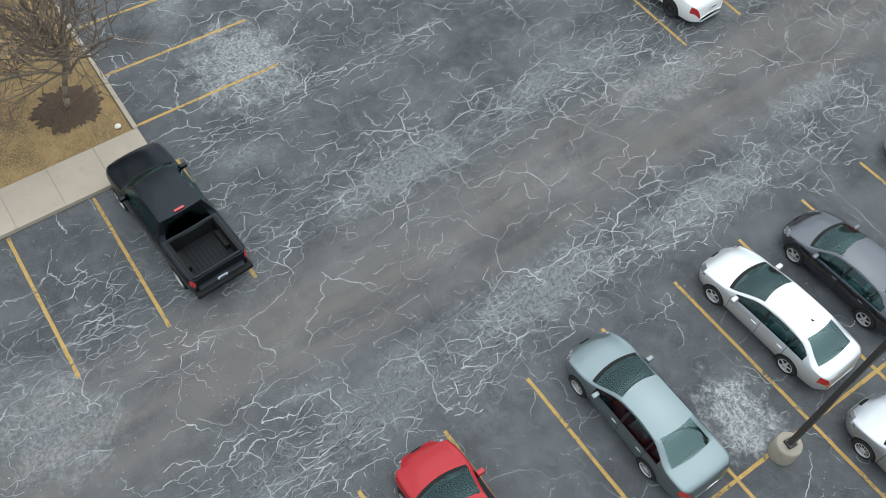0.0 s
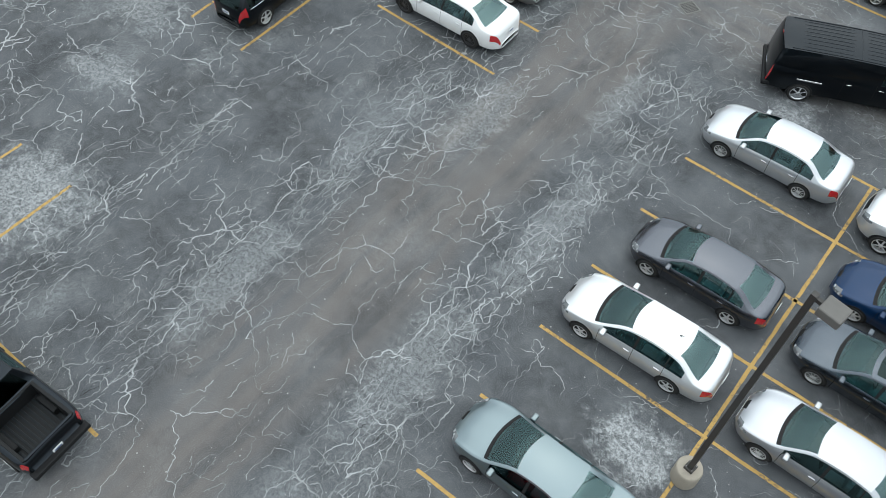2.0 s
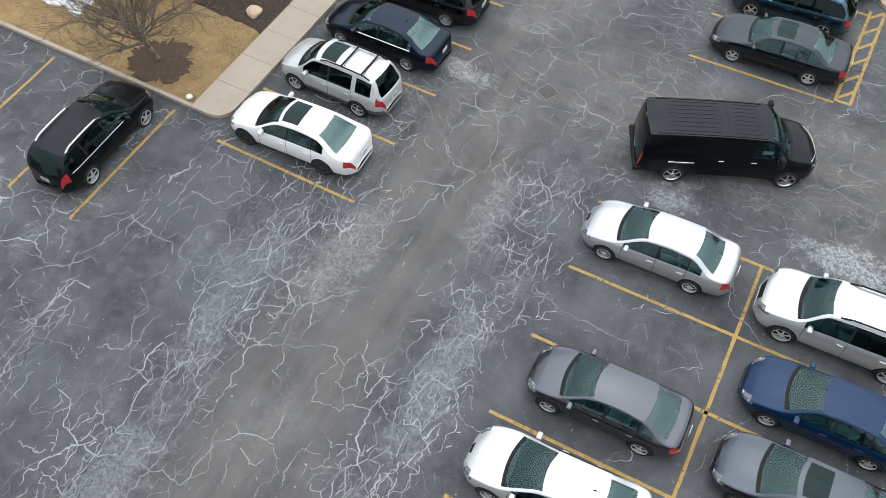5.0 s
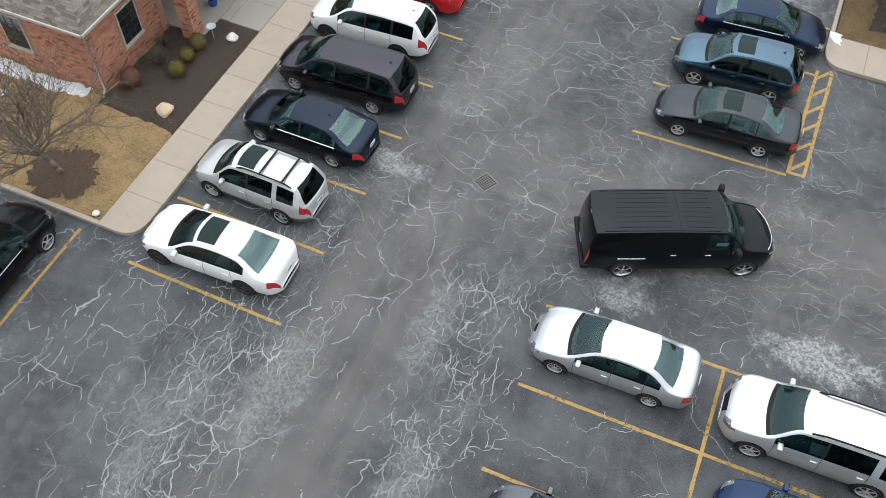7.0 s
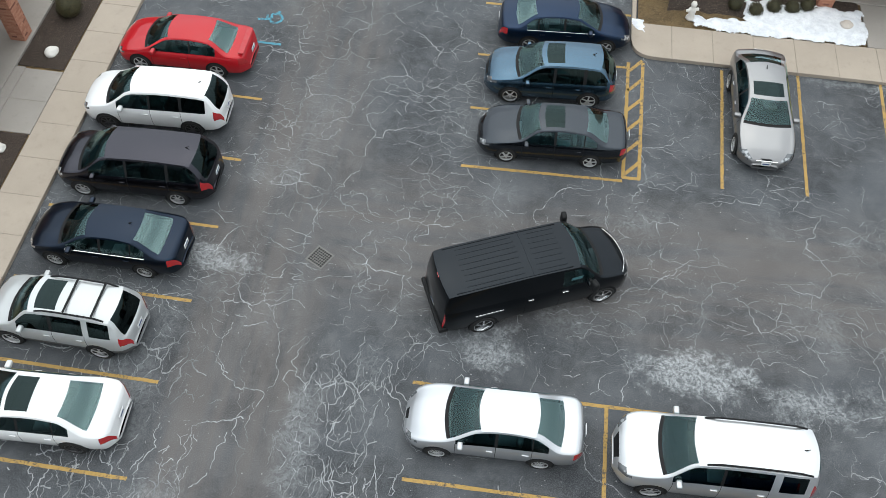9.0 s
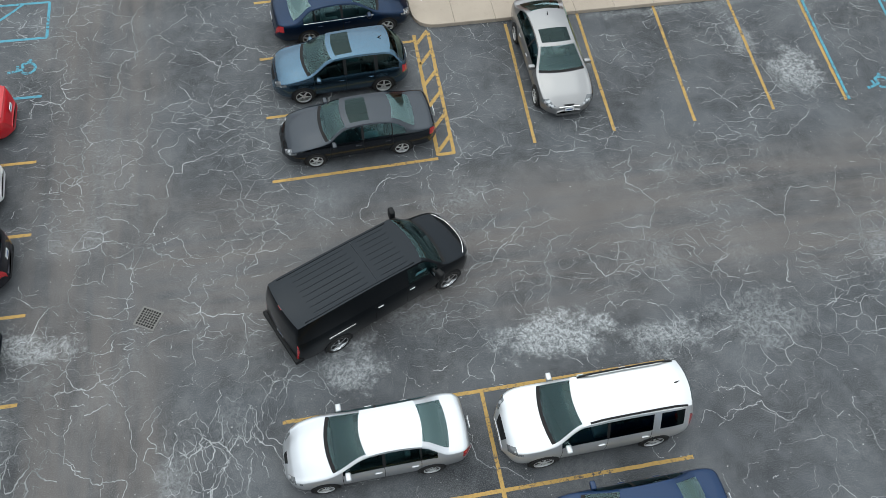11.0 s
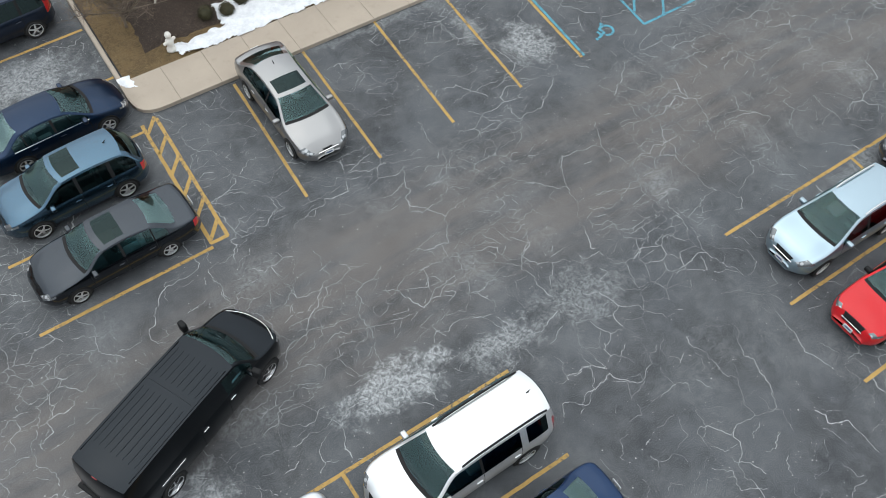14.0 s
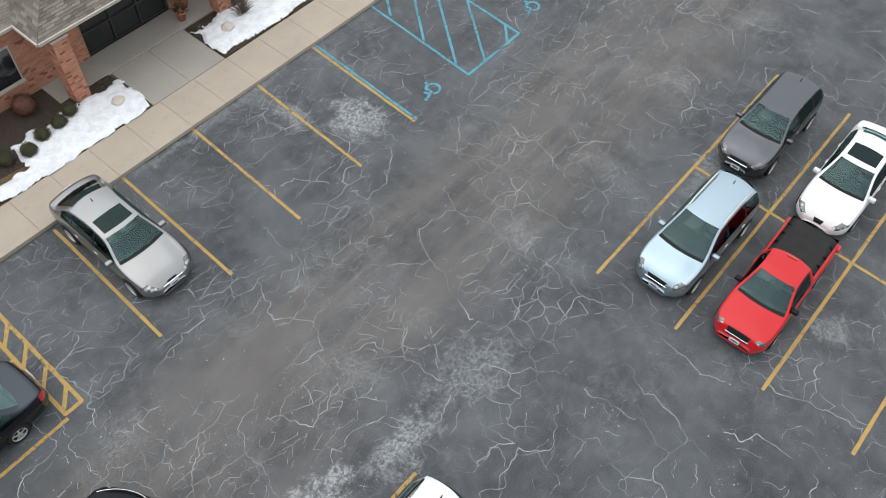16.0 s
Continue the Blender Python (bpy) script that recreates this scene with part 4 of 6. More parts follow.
def paint(name, colour, metal=0.5, rough=0.30, dust=0.12, coat=1.0):
    if name not in PAINTS:
        PAINTS[name] = car_paint(name, colour, metal, rough, dust, coat)
    return PAINTS[name]


def sedan(x, y, turn, colour, label, **over):
    spec = dict(L=4.85, W=1.82, H=1.46, wb=2.75, fo=0.95, cowl=1.05, roof=(-1.14, 0.24), deck=-1.80, doors=(-1.10, -0.16, 0.90), panes=((-1.52, -1.12), (-1.08, -0.20), (-0.12, 0.92)))
    spec.update(over)
    return vehicle("sedan", pose(x, y, 0, 0, 0, turn), colour, label=label, category="sedan", **spec)


def suv(x, y, turn, colour, label, **over):
    spec = dict(L=4.75, W=1.84, H=1.70, wb=2.80, fo=0.93, kind="suv", zb=1.02, zc=1.14, zh=0.92, zd=1.06, cowl=1.25, roof=(-1.85, 0.48), deck=-2.30, doors=(-1.15, -0.12, 0.98),
                panes=((-2.0, -1.22), (-1.12, -0.16), (-0.08, 1.0)), pillar=(0, 1), rear_glass=TINTED, wheel=(0.355, 0.235, "five"), tail=(3, 7, 0.26), clear=0.24)
    spec.update(over)
    return vehicle("suv", pose(x, y, 0, 0, 0, turn), colour, label=label, category="suv", **spec)


SILVER = paint("silver_paint", (0.52, 0.54, 0.57), 0.75, 0.3)
WHITE = paint("white_paint", (0.68, 0.69, 0.70), 0.0, 0.3)
WARM_SILVER = paint("pale_silver_paint", (0.62, 0.635, 0.655), 0.7, 0.3)
# middle row, noses to the west aisle
sedan(-2.75, 4.35, 180, paint("red_paint", (0.34, 0.010, 0.018), 0.2, 0.3, 0.05, 0.7), "glossy red sedan parked nose out in the row", H=1.42)
sedan(-2.73, 9.92, 180, paint("grey_green_paint", (0.170, 0.218, 0.238), 0.85, 0.28), "grey-green older sedan with rounded body", W=1.85, L=5.0, wb=2.77, zb=0.90, H=1.42, wheel=(0.32, 0.21, "seven"), roof=(-1.10, 0.22))
sedan(-2.80, 15.03, 182, WARM_SILVER, "silver-white sedan with a roof aerial", fin=True, W=1.80, L=4.87, roof=(-1.27, 0.10), deck=-1.98, panes=((-1.62, -1.12), (-1.08, -0.20), (-0.12, 0.92)))
sedan(-2.50, 18.0, 181, paint("dark_grey_paint", (0.096, 0.104, 0.124), 0.95, 0.24, 0.03, 0.7), "dark grey sedan between two yellow lines", W=1.77, L=4.52, wb=2.66, fo=0.86, H=1.44)
sedan(-3.05, 23.55, 181.5, SILVER, "silver sedan at the end of the row", W=1.81, L=4.80, wb=2.74, wheel=(0.32, 0.21, "ten"))
sedan(2.78, 14.95, 180, paint("bright_silver_paint", (0.44, 0.455, 0.485), 0.85, 0.28), "bright silver compact sedan with short bonnet", L=4.55, wb=2.65, W=1.77, H=1.47, wheel=(0.32, 0.21, "ten"), roof=(-1.2, 0.20))
sedan(2.95, 17.9, 180, paint("slate_paint", (0.07, 0.085, 0.105), 0.95, 0.24, 0.03, 0.7), "slate grey sedan with dark glass sunroof", L=4.75, wb=2.70, sunroof=(-0.42, 0.12), wheel=(0.33, 0.22, "ten"))
sedan(2.96, 20.5, 181, paint("navy_paint", (0.004, 0.024, 0.075), 0.4, 0.3, 0.03, 0.6), "navy blue sedan with amber side lamps", L=4.9, wb=2.74, W=1.80, H=1.44, wheel=(0.32, 0.21, "six"))
suv(2.71, 23.39, 181.5, WARM_SILVER, "large white-silver suv with black roof rails", fin=True, L=5.10, W=1.98, H=1.78, wb=3.02, fo=1.0, cowl=1.27, roof=(-2.34, 0.55), deck=-2.56, doors=(-1.30, -0.12, 1.08),
    panes=((-2.16, -1.52), (-1.32, -0.16), (-0.08, 1.1)), rails=True, pillar_finish=WARM_SILVER, zb=1.06, zc=1.20, zh=1.0, wheel=(0.37, 0.25, "six"))
# west row, noses to the walk
sedan(-15.35, 22.2, 182, WHITE, "white sports sedan with dark wheels and sunroof", L=4.94, W=1.87, wb=2.97, fo=0.86, sunroof=(-0.45, 0.12), finish=DARK_ALLOY, wheel=(0.345, 0.245, "ten"), cowl=1.02, roof=(-1.20, 0.22), deck=-1.92)
suv(-15.45, 25.05, 178.5, paint("suv_silver_paint", (0.50, 0.52, 0.53), 0.4), "boxy silver suv with black roof rails and sunroof", L=4.44, W=1.79, H=1.72, wb=2.62, fo=0.86, cowl=1.12, roof=(-1.80, 0.48), deck=-2.10,
    doors=(-1.05, -0.10, 0.92), panes=((-1.80, -1.20), (-1.03, -0.15), (-0.05, 0.92)), rails="cross", pillar_finish=paint("suv_silver_paint", (0.50, 0.52, 0.53), 0.4), sunroof=(-0.28, 0.30), cladding=True, side_glass=TINTED, wheel=(0.35, 0.235, "five"))
sedan(-15.20, 27.85, 179, paint("midnight_paint", (0.010, 0.018, 0.034), 0.9, 0.3, 0.02, 0.3), "very dark blue sedan with bright door trim", fin=True, L=4.83, wb=2.80, W=1.835, H=1.46, cowl=1.08, roof=(-1.15, 0.25), deck=-1.88, trim=CHROME, wheel=(0.33, 0.22, "ten"))
suv(-15.25, 30.65, 181, paint("dark_plum_paint", (0.036, 0.036, 0.047), 0.95, 0.24, 0.03, 0.4), "dark grey minivan with tinted windows", fin=True, L=5.14, W=1.95, H=1.74, wb=3.08, fo=0.95, cowl=1.45, roof=(-2.1, 0.55), deck=-2.50, doors=(-1.35, -0.05, 1.12),
    panes=((-2.28, -1.42), (-1.32, -0.10), (-0.02, 1.15)), zb=1.02, zc=1.12, wheel=(0.335, 0.225, "seven"))
suv(-15.55, 33.45, 182, WHITE, "white crossover with a rear roof spoiler", fin=True, L=4.89, W=1.83, H=1.69, wb=2.89, fo=0.95, cowl=1.28, roof=(-1.95, 0.45), deck=-2.36, finish=DARK_ALLOY, wheel=(0.355, 0.235, "seven"))
sedan(-15.45, 36.3, 180, paint("red_coupe_paint", (0.42, 0.010, 0.018), 0.1, 0.3, 0.05, 0.7), "bright red coupe with alloy wheels and a boot lid spoiler", L=4.85, W=1.85, wb=2.77, H=1.48, doors=(-0.42, 0.92), panes=((-1.42, -0.52), (-0.46, 0.94)), lip=0.05, wheel=(0.345, 0.23, "five"))
# north end of the middle row
sedan(-1.98, 39.55, 5, paint("deep_blue_paint", (0.010, 0.024, 0.055), 0.8, 0.3, 0.04, 0.35), "deep blue sedan with chrome trim backed into its stall", trim=CHROME, wb=2.78, L=4.85, plate_front=False)
suv(-2.42, 36.82, 183, paint("steel_blue_paint", (0.055, 0.110, 0.165), 0.95, 0.24, 0.03, 0.7), "steel blue crossover with a sunroof", fin=True, L=4.55, W=1.84, H=1.67, wb=2.70, fo=0.93, cowl=1.06, roof=(-1.62, 0.28), deck=-2.08, panes=((-1.9, -1.2), (-1.08, -0.16), (-0.06, 0.95)), sunroof=(-0.42, 0.12), side_glass=TINTED, doors=(-1.1, -0.1, 0.95), zb=0.98)
sedan(-2.25, 34.1, 183, paint("charcoal_paint", (0.030, 0.037, 0.047), 0.95, 0.2, 0.03, 0.6), "charcoal older sedan with sunroof", L=4.98, W=1.85, wb=2.77, fo=1.0, zb=0.90, H=1.44, sunroof=(-0.42, 0.14), cowl=0.94, roof=(-1.1, 0.32), wheel=(0.32, 0.21, "five"))
suv(-2.45, 45.1, 183, paint("night_blue_paint", (0.02, 0.028, 0.048), 0.8, 0.3, 0.05, 0.4), "dark blue crossover at the far stall", L=4.6)
# along the north walk
sedan(4.88, 36.27, 270.5, paint("champagne_paint", (0.27, 0.27, 0.275), 0.85, 0.3), "pale silver luxury sedan with sunroof facing outward", fin=True, L=5.04, W=1.90, wb=2.99, fo=0.86, sunroof=(-0.48, 0.08), cowl=0.98, roof=(-1.38, 0.23), deck=-2.15, panes=((-1.75, -1.25), (-1.20, -0.22), (-0.14, 0.90)), plate_front=True, wheel=(0.345, 0.245, "ten"))
# east rows
suv(16.55, 23.25, 179.5, paint("ice_blue_paint", (0.34, 0.44, 0.51), 0.85, 0.28), "ice blue suv with silver roof rails", fin=True, L=4.77, W=1.84, wb=2.86, plate_front=True, rails="silver", cowl=1.08, roof=(-1.85, 0.12), doors=(-1.2, -0.2, 0.85), panes=((-2.0, -1.26), (-1.18, -0.24), (-0.16, 0.85)))
suv(22.2, 23.85, 180.5, paint("graphite_paint", (0.095, 0.10, 0.114), 0.9, 0.24, 0.04, 0.7), "graphite grey crossover wagon", fin=True, L=4.6, W=1.80, wb=2.70, H=1.62, plate_front=True, cowl=0.95, roof=(-1.75, 0.22), deck=-2.15, doors=(-1.2, -0.2, 0.85), panes=((-1.9, -1.26), (-1.18, -0.24), (-0.16, 0.85)))
sedan(21.85, 20.75, 180.5, WHITE, "white-silver sedan with dark sunroof", sunroof=(-0.70, -0.12), L=4.9, cowl=0.92, roof=(-1.3, 0.08), deck=-1.95)
# recess in the west
suv(-21.14, 18.84, 93, paint("black_suv_paint", (0.011, 0.014, 0.018), 0.9, 0.3, 0.02, 0.3), "black suv with chrome window trim and roof rails", L=4.77, W=1.84, wb=2.86, rails="chrome", trim=CHROME, wheel=(0.365, 0.235, "five"), cowl=1.08, roof=(-1.85, 0.15), doors=(-1.2, -0.2, 0.85), panes=((-2.0, -1.26), (-1.18, -0.24), (-0.16, 0.85)))


# ---- van and pickups ----
def panel_van(x, y, turn):
    black = paint("black_van_paint", (0.012, 0.0155, 0.020), 0.9, 0.28, 0.02, 0.3)
    thing, made, top, half = vehicle("panel_van", pose(x, y, 0, 0, 0, turn), black, L=5.92, W=2.0, H=2.13, wb=3.71, fo=0.98, kind="panel_van", label="black panel van with ribbed roof and closed sides", category="van", group="vehicles in the aisle",
                                     zb=1.28, zc=1.36, zh=1.12, zd=1.30, cowl=1.72, roof=(-2.86, 0.98), deck=-3.00, doors=(-0.62, 0.42, 1.45), panes=((0.50, 1.45),), wheel=(0.385, 0.25, "six"), tall=0.82,
                                     handle=CHROME, rear_seats=False, clear=0.28, taper=(0.36, 0.08), tail=(3, 5, 0.10), head=0.36, finish=CHROME, bend=0.13)
    for i in range(8):
        yy = -0.63 + 1.26 * i / 7
        for a, b in ((-2.45, -0.45), (-0.30, 0.74)):
            bm = tube_path(bmesh.new(), [(a + (b - a) * k / 6, yy, top(a + (b - a) * k / 6, yy) - (0.030 if k in (0, 6) else 0.006)) for k in range(7)], 0.022)
            part("roof_rib", bm, black, thing, smooth=True)
    part("roof_seam", tube_path(bmesh.new(), [(-0.38, -0.74 + 1.48 * k / 10, top(-0.38, -0.74 + 1.48 * k / 10) - 0.006) for k in range(11)], 0.014), black, thing)
    for side in (1, -1):
        bm = boxed((-0.42, -0.012, -0.03), (0.42, 0.012, 0.03), 0.01)
        part("side_moulding", bm, CHROME, thing, "bright side moulding strip", at=pose(-1.70, (half(-1.7) + 0.004) * side, 0.98))
        part("mirror_stalk", boxed((-0.04, -0.16, -0.035), (0.04, 0.16, 0.035), 0.02), BLACK_PLASTIC, thing, at=pose(1.32, 1.06 * side, 1.40))
        part("tow_mirror", boxed((-0.08, -0.13, -0.19), (0.09, 0.13, 0.19), 0.05), BLACK_PLASTIC, thing, "tall black towing mirror", smooth=True, at=pose(1.32, 1.24 * side, 1.50, 0, 0, -12 * side))
        rail = [(-2.62 + 3.4 * k / 8, 0.76 * side, top(-2.62 + 3.4 * k / 8, 0.76) + 0.004) for k in range(9)]
        part("drip_rail", tube_path(bmesh.new(), rail, 0.016), black, thing, smooth=True)
    part("brake_lamp", boxed((-0.03, -0.09, -0.02), (0.03, 0.09, 0.02), 0.012), LAMP_RED, thing, "red high brake lamp", at=pose(-2.93, 0, 2.05))
    part("rear_bumper", boxed((-0.16, -0.95, -0.10), (0.12, 0.95, 0.08), 0.04), BLACK_PLASTIC, thing, at=pose(-3.01, 0, 0.52))
    part("paper_notice", boxed((-0.17, -0.003, -0.11), (0.17, 0.003, 0.11)), PLATE, thing, "pale paper behind the door glass", at=pose(0.95, -0.86, 1.50, 12, 0, 0))
    rim = [(2.74 - 0.30 * (k / 7) ** 2, 0.80 * k / 7) for k in range(-7, 8)]
    bm = tube_path(bmesh.new(), [(u, v, top(u, v) + 0.004) for u, v in rim], 0.013)
    part("bonnet_trim", bm, CHROME, thing, "bright strip along the bonnet edge")
    return thing


panel_van(-2.33, 28.26, 24.5)


def pickup(x, y, turn, colour, label, cover=False, **over):
    spec = dict(L=5.62, W=1.98, H=1.83, wb=3.55, fo=0.98, kind="pickup", zb=1.10, zc=1.22, zh=1.08, zd=1.15, cowl=1.48, roof=(-0.72, 0.82), deck=-0.90, doors=(-0.70, 0.30, 1.32),
                panes=((-0.64, 0.24), (0.34, 1.30)), wheel=(0.385, 0.26, "five"), bed=(-2.72, -1.02), clear=0.32, rear_seats=False, rear_glass=TINTED, tail=(3, 5, 0.16), head=0.34, taper=(0.22, 0.10), fin=False, bend=0.13)
    spec.update(over)
    thing, made, top, half = vehicle("pickup_truck", pose(x, y, 0, 0, 0, turn), colour, label=label, category="pickup truck", **spec)
    x0, x1 = spec["bed"]
    xr = spec["wb"] / 2 + spec["fo"] - spec["L"]
    part("rear_bumper", boxed((-0.14, -0.90, -0.09), (0.10, 0.90, 0.07), 0.03), BLACK_PLASTIC if not cover else colour, thing, at=pose(xr - 0.03, 0, 0.55))
    part("brake_lamp", boxed((-0.04, -0.16, -0.03), (0.05, 0.16, 0.035), 0.02), LAMP_RED, thing, "red high brake lamp", at=pose(spec["roof"][0] + 0.02, 0, spec["H"] - 0.03))
    if cover:
        w = spec["W"] / 2 * 0.86
        bm = bmesh.new()
        grid = {}
        for i in range(21):
            for j in range(9):
                u, v = i / 20, j / 8
                sag = 0.012 * math.sin(u * math.pi * 4) ** 2 * math.sin(v * math.pi)
                grid[i, j] = bm.verts.new((x0 - 0.02 + (x1 - x0 + 0.05) * u, -w + 2 * w * v, spec["zd"] + 0.030 - sag))
        for i in range(20):
            for j in range(8):
                bm.faces.new((grid[i, j], grid[i + 1, j], grid[i + 1, j + 1], grid[i, j + 1]))
        bmesh.ops.solidify(bm, geom=list(bm.faces), thickness=0.02)
        part("bed_cover", bm, plain_material("black_vinyl", (0.035, 0.034, 0.033), 0.7, 0, 0.3, 3.0), thing, "black soft cover over the bed", smooth=True)
    return thing


pickup(-15.0, 2.42, 184.5, paint("black_pickup_paint", (0.011, 0.015, 0.020), 0.9, 0.28, 0.02, 0.3), "black pickup truck with an open ribbed bed", fo=1.02, L=5.44, bed=(-2.54, -1.02))
pickup(16.38, 20.55, 181, paint("pickup_red_paint", (0.50, 0.012, 0.018), 0.05, 0.32, 0.05, 0.7), "red compact pickup with black bed cover", mirror=BLACK_PLASTIC, plate_front=True, cover=True, L=4.85, W=1.74, H=1.60, wb=2.75, fo=0.90, zb=0.98, zc=1.06, zh=0.90, zd=1.02,
       cowl=0.98, roof=(-0.56, 0.30), deck=-0.70, doors=(-0.52, 0.85), panes=((-0.48, 0.85),), bed=(-2.45, -0.82), wheel=(0.33, 0.22, "five"), clear=0.25)


# ---- lamp post and drain ----
def lamp_post(x, y, turn):
    thing = empty("lamp_post", pose(x, y, 0, 0, 0, turn))
    tagged(thing, "dark square parking lot lamp post on a round concrete footing", "lamp post")
    base = lathe([(0.35, 0.0), (0.36, 0.05), (0.35, 0.60), (0.335, 0.66), (0.31, 0.68), (0.001, 0.68)], 28)
    part("footing", base, POST_BASE, thing, "round weathered concrete footing", smooth=True)
    part("base_cover", boxed((-0.13, -0.13, 0.66), (0.13, 0.13, 0.78), 0.02), POLE_METAL, thing)
    pole = bmesh.new()
    vs = [pole.verts.new((sx * h, sy * h, z)) for z, h in ((0.68, 0.072), (9.15, 0.06)) for sx, sy in ((-1, -1), (1, -1), (1, 1), (-1, 1))]
    for i in range(4):
        pole.faces.new((vs[i], vs[(i + 1) % 4], vs[4 + (i + 1) % 4], vs[4 + i]))
    pole.faces.new(vs[4:])
    part("pole", pole, POLE_METAL, thing)
    part("arm", boxed((0.05, -0.04, 9.0), (0.20, 0.04, 9.1), 0.01), POLE_METAL, thing)
    head = part("lamp_head", boxed((0.18, -0.21, 8.93), (0.64, 0.21, 9.15), 0.03), plain_material("bronze_head", (0.10, 0.095, 0.09), 0.5), thing, "flat dark bronze lamp head")
    part("lens", boxed((0.22, -0.18, 8.915), (0.60, 0.18, 8.931)), LAMP_CLEAR, head, "clear flat lens")
    for i in range(4):
        a = math.pi / 4 + i * math.pi / 2
        part("bolt", lathe([(0.018, 0.82), (0.018, 0.85), (0.001, 0.852)], 6), IRON, thing, at=pose(0.125 * math.cos(a), 0.125 * math.sin(a), -0.04))
    return thing


lamp_post(0.28, 12.40, -8)


def storm_drain(x, y, turn):
    thing = empty("storm_drain", pose(x, y, 0, 0, 0, turn))
    tagged(thing, "square cast iron storm drain grate flush with asphalt", "drain grate")
    s = 0.27
    # a thin near-black plate: the shade of the shaft painted below the bars
    part("pit", boxed((-s, -s, 0.001), (s, s, 0.004)), plain_material("drain_shade", (0.006, 0.006, 0.006), 0.9), thing)
    for lo, hi in (((-s - 0.05, -s - 0.05), (s + 0.05, -s)), ((-s - 0.05, s), (s + 0.05, s + 0.05)), ((-s - 0.05, -s), (-s, s)), ((s, -s), (s + 0.05, s))):
        part("frame", boxed((*lo, 0.001), (*hi, 0.016)), IRON, thing)
    for i in range(1, 7):
        t = -s + 2 * s * i / 7
        part("bar", boxed((t - 0.011, -s, 0.004), (t + 0.011, s, 0.013)), IRON, thing)
        part("bar", boxed((-s, t - 0.011, 0.0035), (s, t + 0.011, 0.0125)), IRON, thing)
    return thing


storm_drain(-8.85, 28.42, -29)


# ---- brick building in the west, with its porch ----
def shingle_plane(bm, a, b, c, d, lift=0.012, wide=0.31, deep=0.145):
    """Shingle tabs on the quad a b (eave) c d (ridge side)."""
    a, b, c, d = (Vector(v) for v in (a, b, c, d))
    up = (b - a).cross(d - a).normalized()
    rows = max(1, int(max((d - a).length, (c - b).length) / deep))
    for r in range(rows):
        l0, l1 = a.lerp(d, r / rows), a.lerp(d, (r + 1) / rows)
        r0, r1 = b.lerp(c, r / rows), b.lerp(c, (r + 1) / rows)
        n = max(1, int((r0 - l0).length / wide))
        for i in range(n):
            s = (0.5 if r % 2 else 0.0)
            u0, u1 = max(0, (i - s) / n), min(1, (i + 1 - s) / n) if i < n - 1 or not s else 1.0
            if i == n - 1:
                u1 = 1.0
            g = 0.006 / max((r0 - l0).length, 0.01)
            low = [l0.lerp(r0, u0 + g) + up * (lift + random.uniform(0, 0.006)), l0.lerp(r0, u1 - g) + up * (lift + random.uniform(0, 0.006))]
            top = [l1.lerp(r1, u1 - g) + up * 0.003, l1.lerp(r1, u0 + g) + up * 0.003]
            vs = [bm.verts.new(v) for v in low + top]
            ws = [bm.verts.new(low[0] - up * lift), bm.verts.new(low[1] - up * lift)]
            bm.faces.new(vs)
            bm.faces.new((ws[0], ws[1], vs[1], vs[0]))
    return bm


def wall(name, lo, hi, material, parent):
    return part(name, boxed(lo, hi), material, parent)


def sash_window(parent, x, y, z, wide, high, facing, bars=True):
    """A window with a pale frame, glazing bars and a brick sill; facing 'e' or 's'."""
    turn = {"s": 0, "e": 90}[facing]
    frame_ob = part("window", boxed((-wide / 2 - 0.06, -0.05, -0.06), (wide / 2 + 0.06, 0.02, high + 0.06), 0.01), TRIM, parent, "pale framed window with glazing bars", at=pose(x, y, z, 0, 0, turn))
    part("pane", boxed((-wide / 2, -0.058, 0.0), (wide / 2, -0.054, high)), WINDOW_GLASS, frame_ob)
    for i in range(1, 3 if bars else 1):
        u = -wide / 2 + wide * i / 3
        part("glazing_bar", boxed((u - 0.012, -0.070, 0.0), (u + 0.012, -0.058, high)), DARK_FRAME, frame_ob)
    for j in range(1, 4) if bars else (1.5,):
        v = high * j / 4
        part("glazing_bar", boxed((-wide / 2, -0.071, v - 0.013), (wide / 2, -0.059, v + 0.013)), DARK_FRAME, frame_ob)
    part("sill", boxed((-wide / 2 - 0.10, -0.11, -0.14), (wide / 2 + 0.10, 0.0, -0.062), 0.008), TRIM, frame_ob)
    return frame_ob


def window_glass():
    n = Nodes("window_glass")
    c = n.mix(n.noise(n.world(), 0.7, 2), (0.008, 0.011, 0.012), (0.02, 0.026, 0.028))
    return n.done(n.bsdf(Base_Color=c, Roughness=0.04, Specular_IOR_Level=0.8))


WINDOW_GLASS = window_glass()
PORCH_Z = 0.17


def brick_column(parent, x, y, top_z, half=0.28):
    col = part("column", boxed((x - half, y - half, 0.10), (x + half, y + half, top_z)), BRICK, parent, "square red brick porch column")
    part("column_cap", boxed((x - half - 0.05, y - half - 0.05, top_z), (x + half + 0.05, y + half + 0.05, top_z + 0.10), 0.02), TRIM, col)
    return col


def gutter(parent, a, b):
    a, b = Vector(a), Vector(b)
    d = b - a
    m = Matrix.Translation(a) @ d.to_track_quat("X", "Z").to_matrix().to_4x4()
    return part("gutter", boxed((0, -0.06, -0.12), (d.length, 0.06, 0.0), 0.02, m), TRIM, parent, "pale metal gutter")


def downspout(parent, points):
    return part("downspout", tube_path(bmesh.new(), points, 0.045), TRIM, parent, "pale downspout at the wall corner", smooth=True)


def brick_building(name, label):
    thing = empty(name, pose(0, 0, 0))
    return tagged(thing, label, "building")


